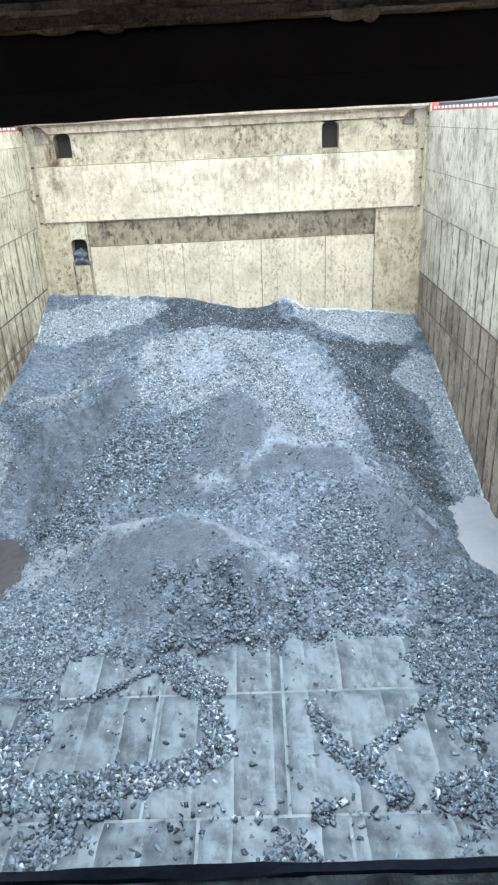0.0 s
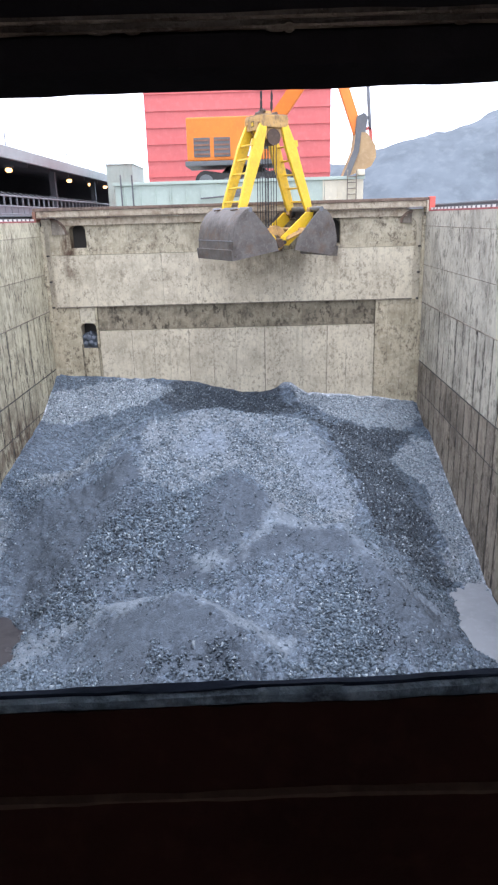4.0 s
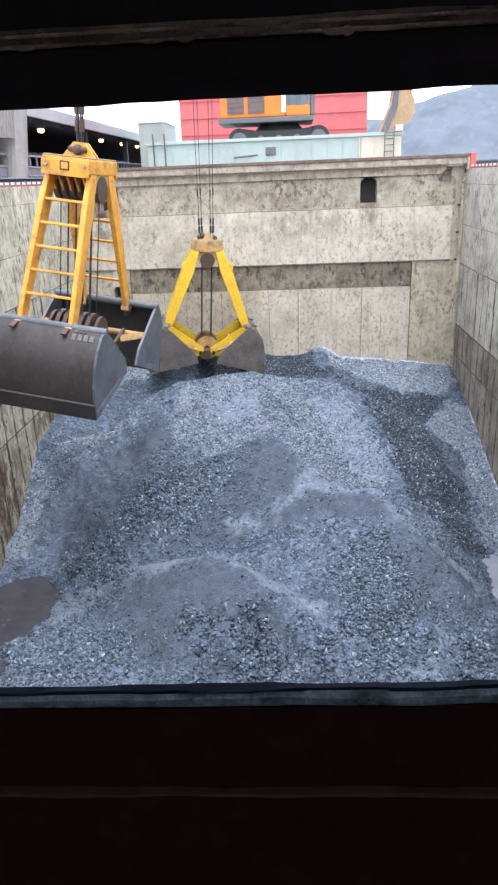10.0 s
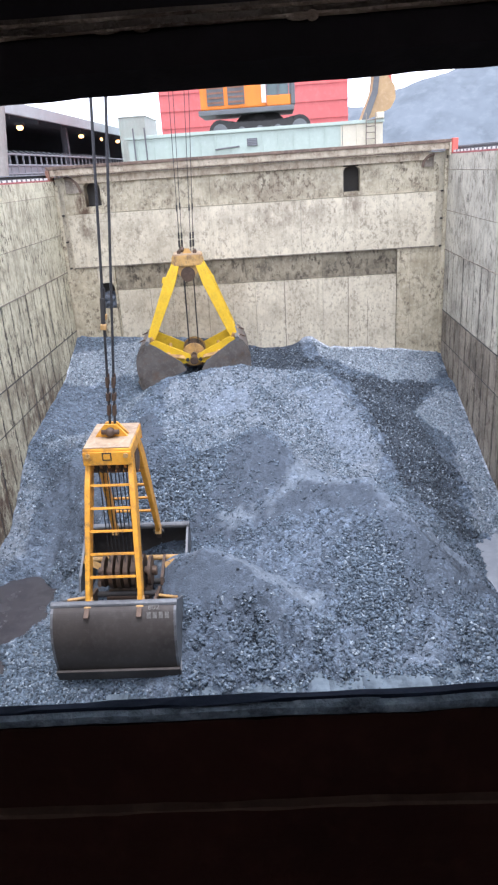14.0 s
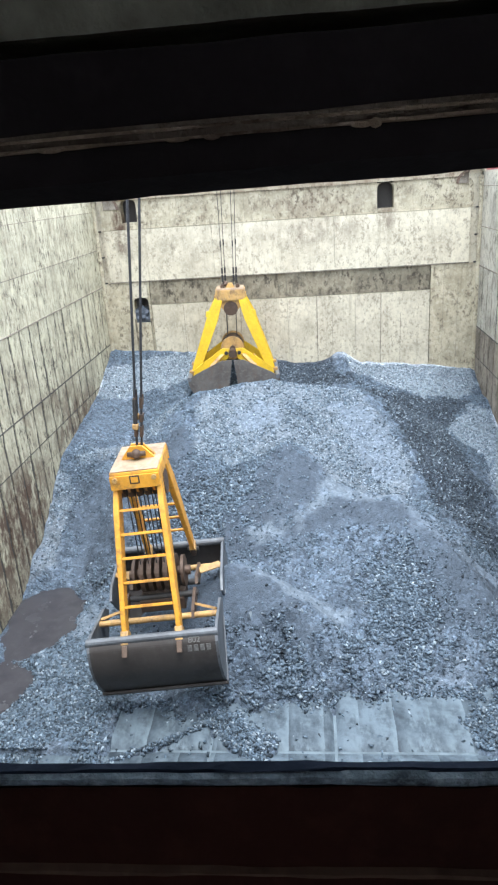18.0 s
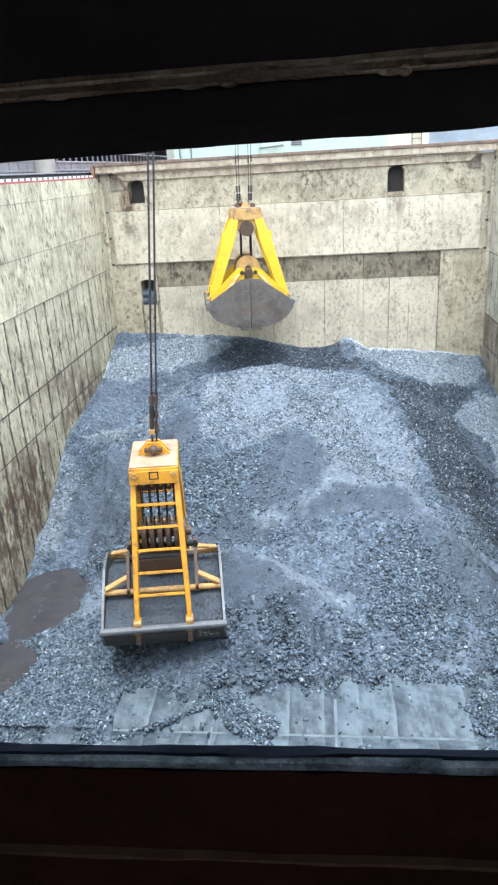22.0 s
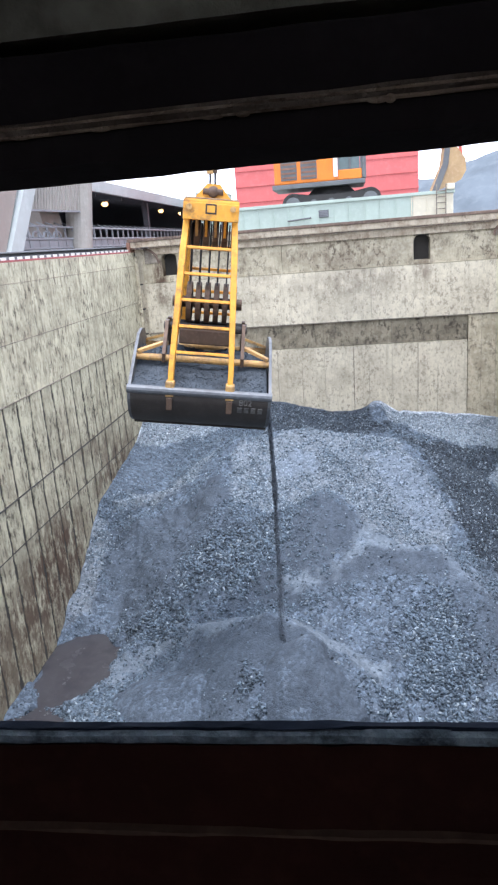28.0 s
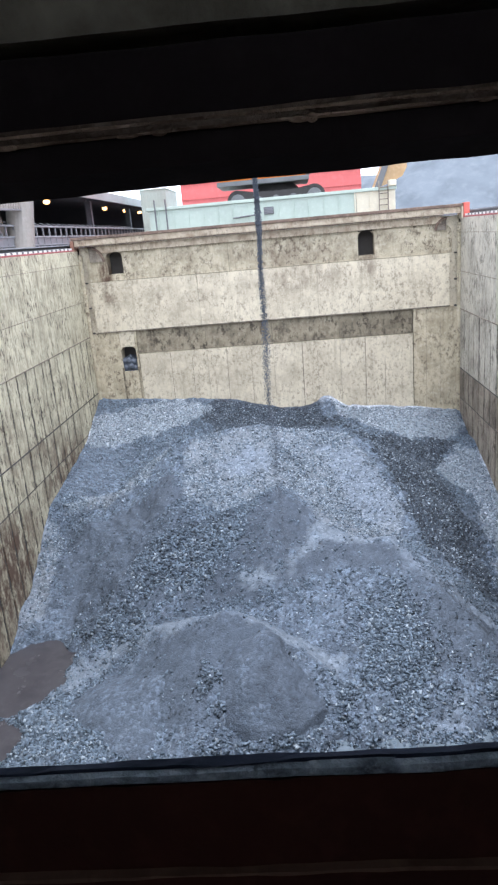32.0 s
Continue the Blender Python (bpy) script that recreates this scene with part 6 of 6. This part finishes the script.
spilt_cone = fines_cone("spilt_fines", "dark cone of ore fines spilt by the grab", 1.3, 1.2, 1.2, 3.0, (("fines", 0.9), ("soft", 0.8)))
dug_slope = fines_cone("dug_slope", "smooth grey slope of slumped fines where the grab dug", 2.1, 1.5, 0.95, 9.0, (("deep", 0.7), ("soft", 0.35)))


# ---- what moves ----
# seconds, x, y, height of the head, turn of the opening, angle of the shells, lean
NEAR = [
    (0, -5.6, 13.6, 27, -3, 24, 4),
    (6, -5.0, 13.5, 17.6, -3, 24, 4),
    (7, -4.75, 13.4, 15.6, -3, 24, 4),
    (7.5, -4.65, 13.3, 14.6, -3, 24, 4),
    (8, -4.6, 13.3, 13.6, -3, 24, 4),
    (8.5, -4.13, 13.37, 12.65, -9.0, 29, 5.7),
    (9, -4.10, 13.44, 11.68, -9.0, 29, 6.1),
    (9.5, -4.01, 13.60, 10.87, -8.5, 29, 6.9),
    (10, -3.95, 13.74, 9.85, -8.0, 29, 8.4),
    (11, -3.68, 13.45, 8.18, -7.0, 29, 7.8),
    (12, -3.27, 13.00, 6.90, -3.0, 28, 6.8),
    (13, -2.99, 12.56, 5.56, -2.0, 28, 4.9),
    (13.5, -3.18, 12.51, 4.77, 0.0, 26, 3.4),
    (15.5, -3.68, 12.22, 4.59, 5.9, 16, -4.0),
    (16, -3.68, 12.18, 4.62, 3.1, 14, -5.7),
    (17, -3.58, 12.09, 4.67, 3.4, 9, -4.6),
    (18, -3.36, 11.86, 4.73, 4.6, -0, -2.8),
    (19, -3.35, 11.84, 4.73, 7.1, -14, -2.8),
    (20, -3.26, 12.01, 4.49, 7.6, -29, -1.0),
    (20.5, -3.26, 12.09, 4.39, 7.8, -34, -0.4),
    (21, -3.25, 12.14, 4.31, 8.0, -37, -0.5),
    (21.5, -3.29, 12.11, 4.26, 9.4, -40, -0.3),
    (22, -3.25, 12.05, 4.37, 10.6, -41, 1.8),
    (22.5, -3.17, 12.02, 4.44, 10.5, -42, 4.3),
    (23, -3.08, 11.98, 4.65, 10.5, -42, 6.9),
    (24, -3.20, 12.02, 5.03, 10.4, -42, 6.2),
    (25, -3.15, 12.16, 6.13, 10.3, -42, 7.2),
    (25.5, -3.11, 12.23, 6.82, 10.5, -42, 6.7),
    (26, -2.98, 12.29, 7.53, 10.5, -42, 7.6),
    (26.5, -2.90, 12.29, 8.13, 10.8, -42, 7.0),
    (28.5, -2.05, 12.25, 10.85, 8.3, -42, 9.0),
    (29, -1.98, 12.29, 11.54, 8.6, -42, 7.3),
    (29.5, -1.83, 12.16, 12.18, 8.8, -42, 6.3),
    (30, -1.68, 11.99, 12.89, 8.9, -42, 5.9),
    (30.5, -1.62, 11.99, 13.84, 9, -42, 5.9),
    (31, -1.56, 11.99, 15.09, 9, -42, 5.9),
    (32, -1.43, 11.99, 17.39, 9, -42, 5.9),
]
FAR = [
    (0, 1.6, 23.3, 24, 34, 40, 0),
    (2, 0.9, 23.3, 17.9, 32, 40, 0),
    (2.5, 0.7, 23.3, 16.5, 31, 40, 0),
    (3, 0.51, 23.4, 14.69, 30, 40, 0.5),
    (3.5, 0.43, 23.4, 13.24, 29.9, 40, 0.6),
    (5.5, -0.22, 23.4, 10.38, 31.1, 35, 1.2),
    (6, -0.75, 23.4, 9.75, 30.8, 35, 1.6),
    (6.5, -1.28, 23.4, 9.3, 31, 35, 1.9),
    (7, -1.84, 23.4, 8.92, 31.2, 35, 2.6),
    (7.5, -2.34, 23.4, 8.51, 32.1, 35, 3.4),
    (8, -2.68, 23.4, 8.23, 32, 35, 3.8),
    (8.5, -2.92, 23.4, 8.07, 30, 35, 4.1),
    (9, -2.96, 23.4, 7.97, 26, 35, 4.4),
    (10, -2.8, 23.4, 7.42, 9, 35, 3.9),
    (11, -2.98, 23.4, 6.9, 6, 35, 1.9),
    (12, -3.02, 23.4, 6.88, 5, 34, 1),
    (13, -3.01, 23.4, 6.85, 5, 32, 1),
    (13.5, -3, 23.4, 6.82, 5, 30, 1.1),
    (15.5, -2.95, 23.4, 6.6, 5, 8, 1.1),
    (16, -2.88, 23.4, 6.5, 5, -2, 1.2),
    (17, -2.77, 23.4, 6.33, 5, -22, 1.5),
    (17.5, -2.76, 23.4, 6.21, 5, -30, 1.5),
    (18, -2.71, 23.4, 6.15, 5, -34, 1.6),
    (19, -2.71, 23.4, 6.13, 5.5, -39, 1.8),
    (20, -2.67, 23.4, 6.29, 6, -42, 1.8),
    (20.5, -2.65, 23.4, 6.49, 6, -42, 1.9),
    (21, -2.59, 23.4, 6.93, 6.5, -42, 1.8),
    (21.5, -2.52, 23.4, 7.51, 8, -42, 1.7),
    (22, -2.35, 23.4, 8.15, 11, -42, 1.6),
    (22.5, -2.16, 23.4, 8.82, 16, -42, 1.4),
    (23, -2.02, 23.4, 9.53, 22, -42, 1.1),
    (23.5, -1.88, 23.4, 10.25, 28, -42, 0.8),
    (24, -1.73, 23.4, 10.93, 34, -42, 0.6),
    (24.5, -1.55, 23.4, 11.6, 40, -42, 0.4),
    (25, -1.31, 23.4, 12.2, 47, -42, 0.4),
    (25.5, -1.42, 23.4, 13.11, 56, -42, 0.3),
    (26, -0.75, 23.3, 13.75, 66, -42, 0),
    (26.5, -0.35, 23.3, 14.3, 76, -42, 0),
    (27.5, 0.6, 23.3, 16.2, 84, -42, 0),
    (32, 3, 23.3, 26, 90, -42, 0),
]


def hung(x, y, z, turn, lean):
    """A pose that hangs off the plumb line, towards +x."""
    return pose(x, y, z, 0, lean, 0) @ pose(0, 0, 0, 0, 0, turn)


# seconds, lean of the holding and of the closing ropes, and how far the clamps have run down to the head
NEAR_ROPES = [(0, 5.5, 5.5, 0), (13.5, 5.5, 5.5, 0), (15.5, 10.5, 2.6, -0.4), (16.5, 10.5, 2.8, -0.5), (17.5, 7.5, 4.8, -1.2), (18.5, 5.5, 5.5, -1.75), (32, 5.5, 5.5, -1.75)]
FAR_ROPES = [(0, 1.7, 1.7, 0), (10, 1.7, 1.7, 0), (11, 9, 9, 0), (12, 15, 15, 0), (13, 3, 3, 0), (15.5, 1.7, 1.7, 0), (32, 1.7, 1.7, 0)]


def move_grab(made, rows, quarter, rope_rows, arm_length):
    g, block, shells, arms, ropes, clamps = made
    walk(g, [(t, hung(x, y, z, turn + quarter, lean)) for t, x, y, z, turn, theta, lean in rows])
    when = [r[0] for r in rope_rows]
    for k, rig in enumerate(ropes):
        leans = [(float(np.interp(r[0], when, [q[1 + k] for q in rope_rows])), r) for r in rows]
        walk(rig, [(r[0], hung(0, 0, 0, r[4] + quarter, r[6]).inverted() @ hung(0, 0, 0, r[4] + quarter, a)) for a, r in leans])
    for clamp in clamps:
        walk(clamp, [(q[0], pose(0, 0, q[3])) for q in rope_rows])
    geo = [(r[0], r[5], grab_geometry(r[5], arm_length)) for r in rows]
    walk(block, [(t, pose(0, 0, low)) for t, theta, (u, z, low) in geo])
    for shell, s in shells:
        walk(shell, [(t, pose(s * HB, 0, low, 0, -s * (theta - SHUT), 0)) for t, theta, (u, z, low) in geo])
    for arm, s in arms:
        walk(arm, [(t, pose(s * HA, 0, 0, 0, -s * math.degrees(math.atan2(u - HA, -z)), 0)) for t, theta, (u, z, low) in geo])


def motions():
    move_grab(near_grab, NEAR, 90, NEAR_ROPES, NEAR_ARM)
    move_grab(far_grab, FAR, 0, FAR_ROPES, FAR_ARM)
    # ore lies in the heap until a grab lifts it
    for ob, table, quarter, dug, shut, arm_length in ((near_load, NEAR, 90, 18, 20.5, NEAR_ARM), (far_load, FAR, 0, 17.5, 20, FAR_ARM)):
        x, y = [(r[1], r[2]) for r in table if r[0] <= dug][-1]
        rows = [(0, pose(x, y, -0.6, 0, 0, quarter)), (dug, pose(x, y, -0.6, 0, 0, quarter))]
        rows += [(t, hung(x, y, z, turn + quarter, lean) @ pose(0, 0, grab_geometry(theta, arm_length)[2])) for t, x, y, z, turn, theta, lean in table if t >= shut]
        walk(ob, rows)
    rows = [(0, pose(-3.2, 12.0, -0.7)), (22, pose(-3.2, 12.0, -0.7))]
    rows += [(t, pose(x + 0.1, y - 1.25, z - 3.55)) for t, x, y, z, turn, theta, lean in NEAR if 22.5 <= t <= 24.2]
    walk(ore_spill, rows + [(24.7, pose(-3.2, 11.1, -0.7)), (32, pose(-3.2, 11.1, -0.7))])
    # the cones grow as the ore runs down
    for ob, x, y, lo, hi, t0, t1 in ((spilt_cone, -1.05, 12.25, -0.2, 1.86, 23.5, 28.0), (dug_slope, -3.3, 12.1, -0.9, 1.0, 19.0, 23.0)):
        walk(ob, [(0, pose(x, y, lo)), (t0, pose(x, y, lo)), (t1, pose(x, y, hi)), (32, pose(x, y, hi))])
    for ob, side in ((trickle_right, -1.30), (trickle_left, 1.12)):
        rows = [(0, pose(-3 - side, 12.2, -0.5)), (23.8, pose(-3 - side, 12.2, -0.5))]
        for t, x, y, z, turn, theta, lean in NEAR:
            if t >= 25:
                tip = hung(x, y, z, turn + 90, lean) @ Vector((0, side, -3.5))
                h = tip.z
                if side > 0:
                    h = h if t < 26.4 else -0.5
                if t > 31:
                    h -= 2.4
                rows.append((t, pose(tip.x, tip.y, h)))
        walk(ob, rows)


motions()
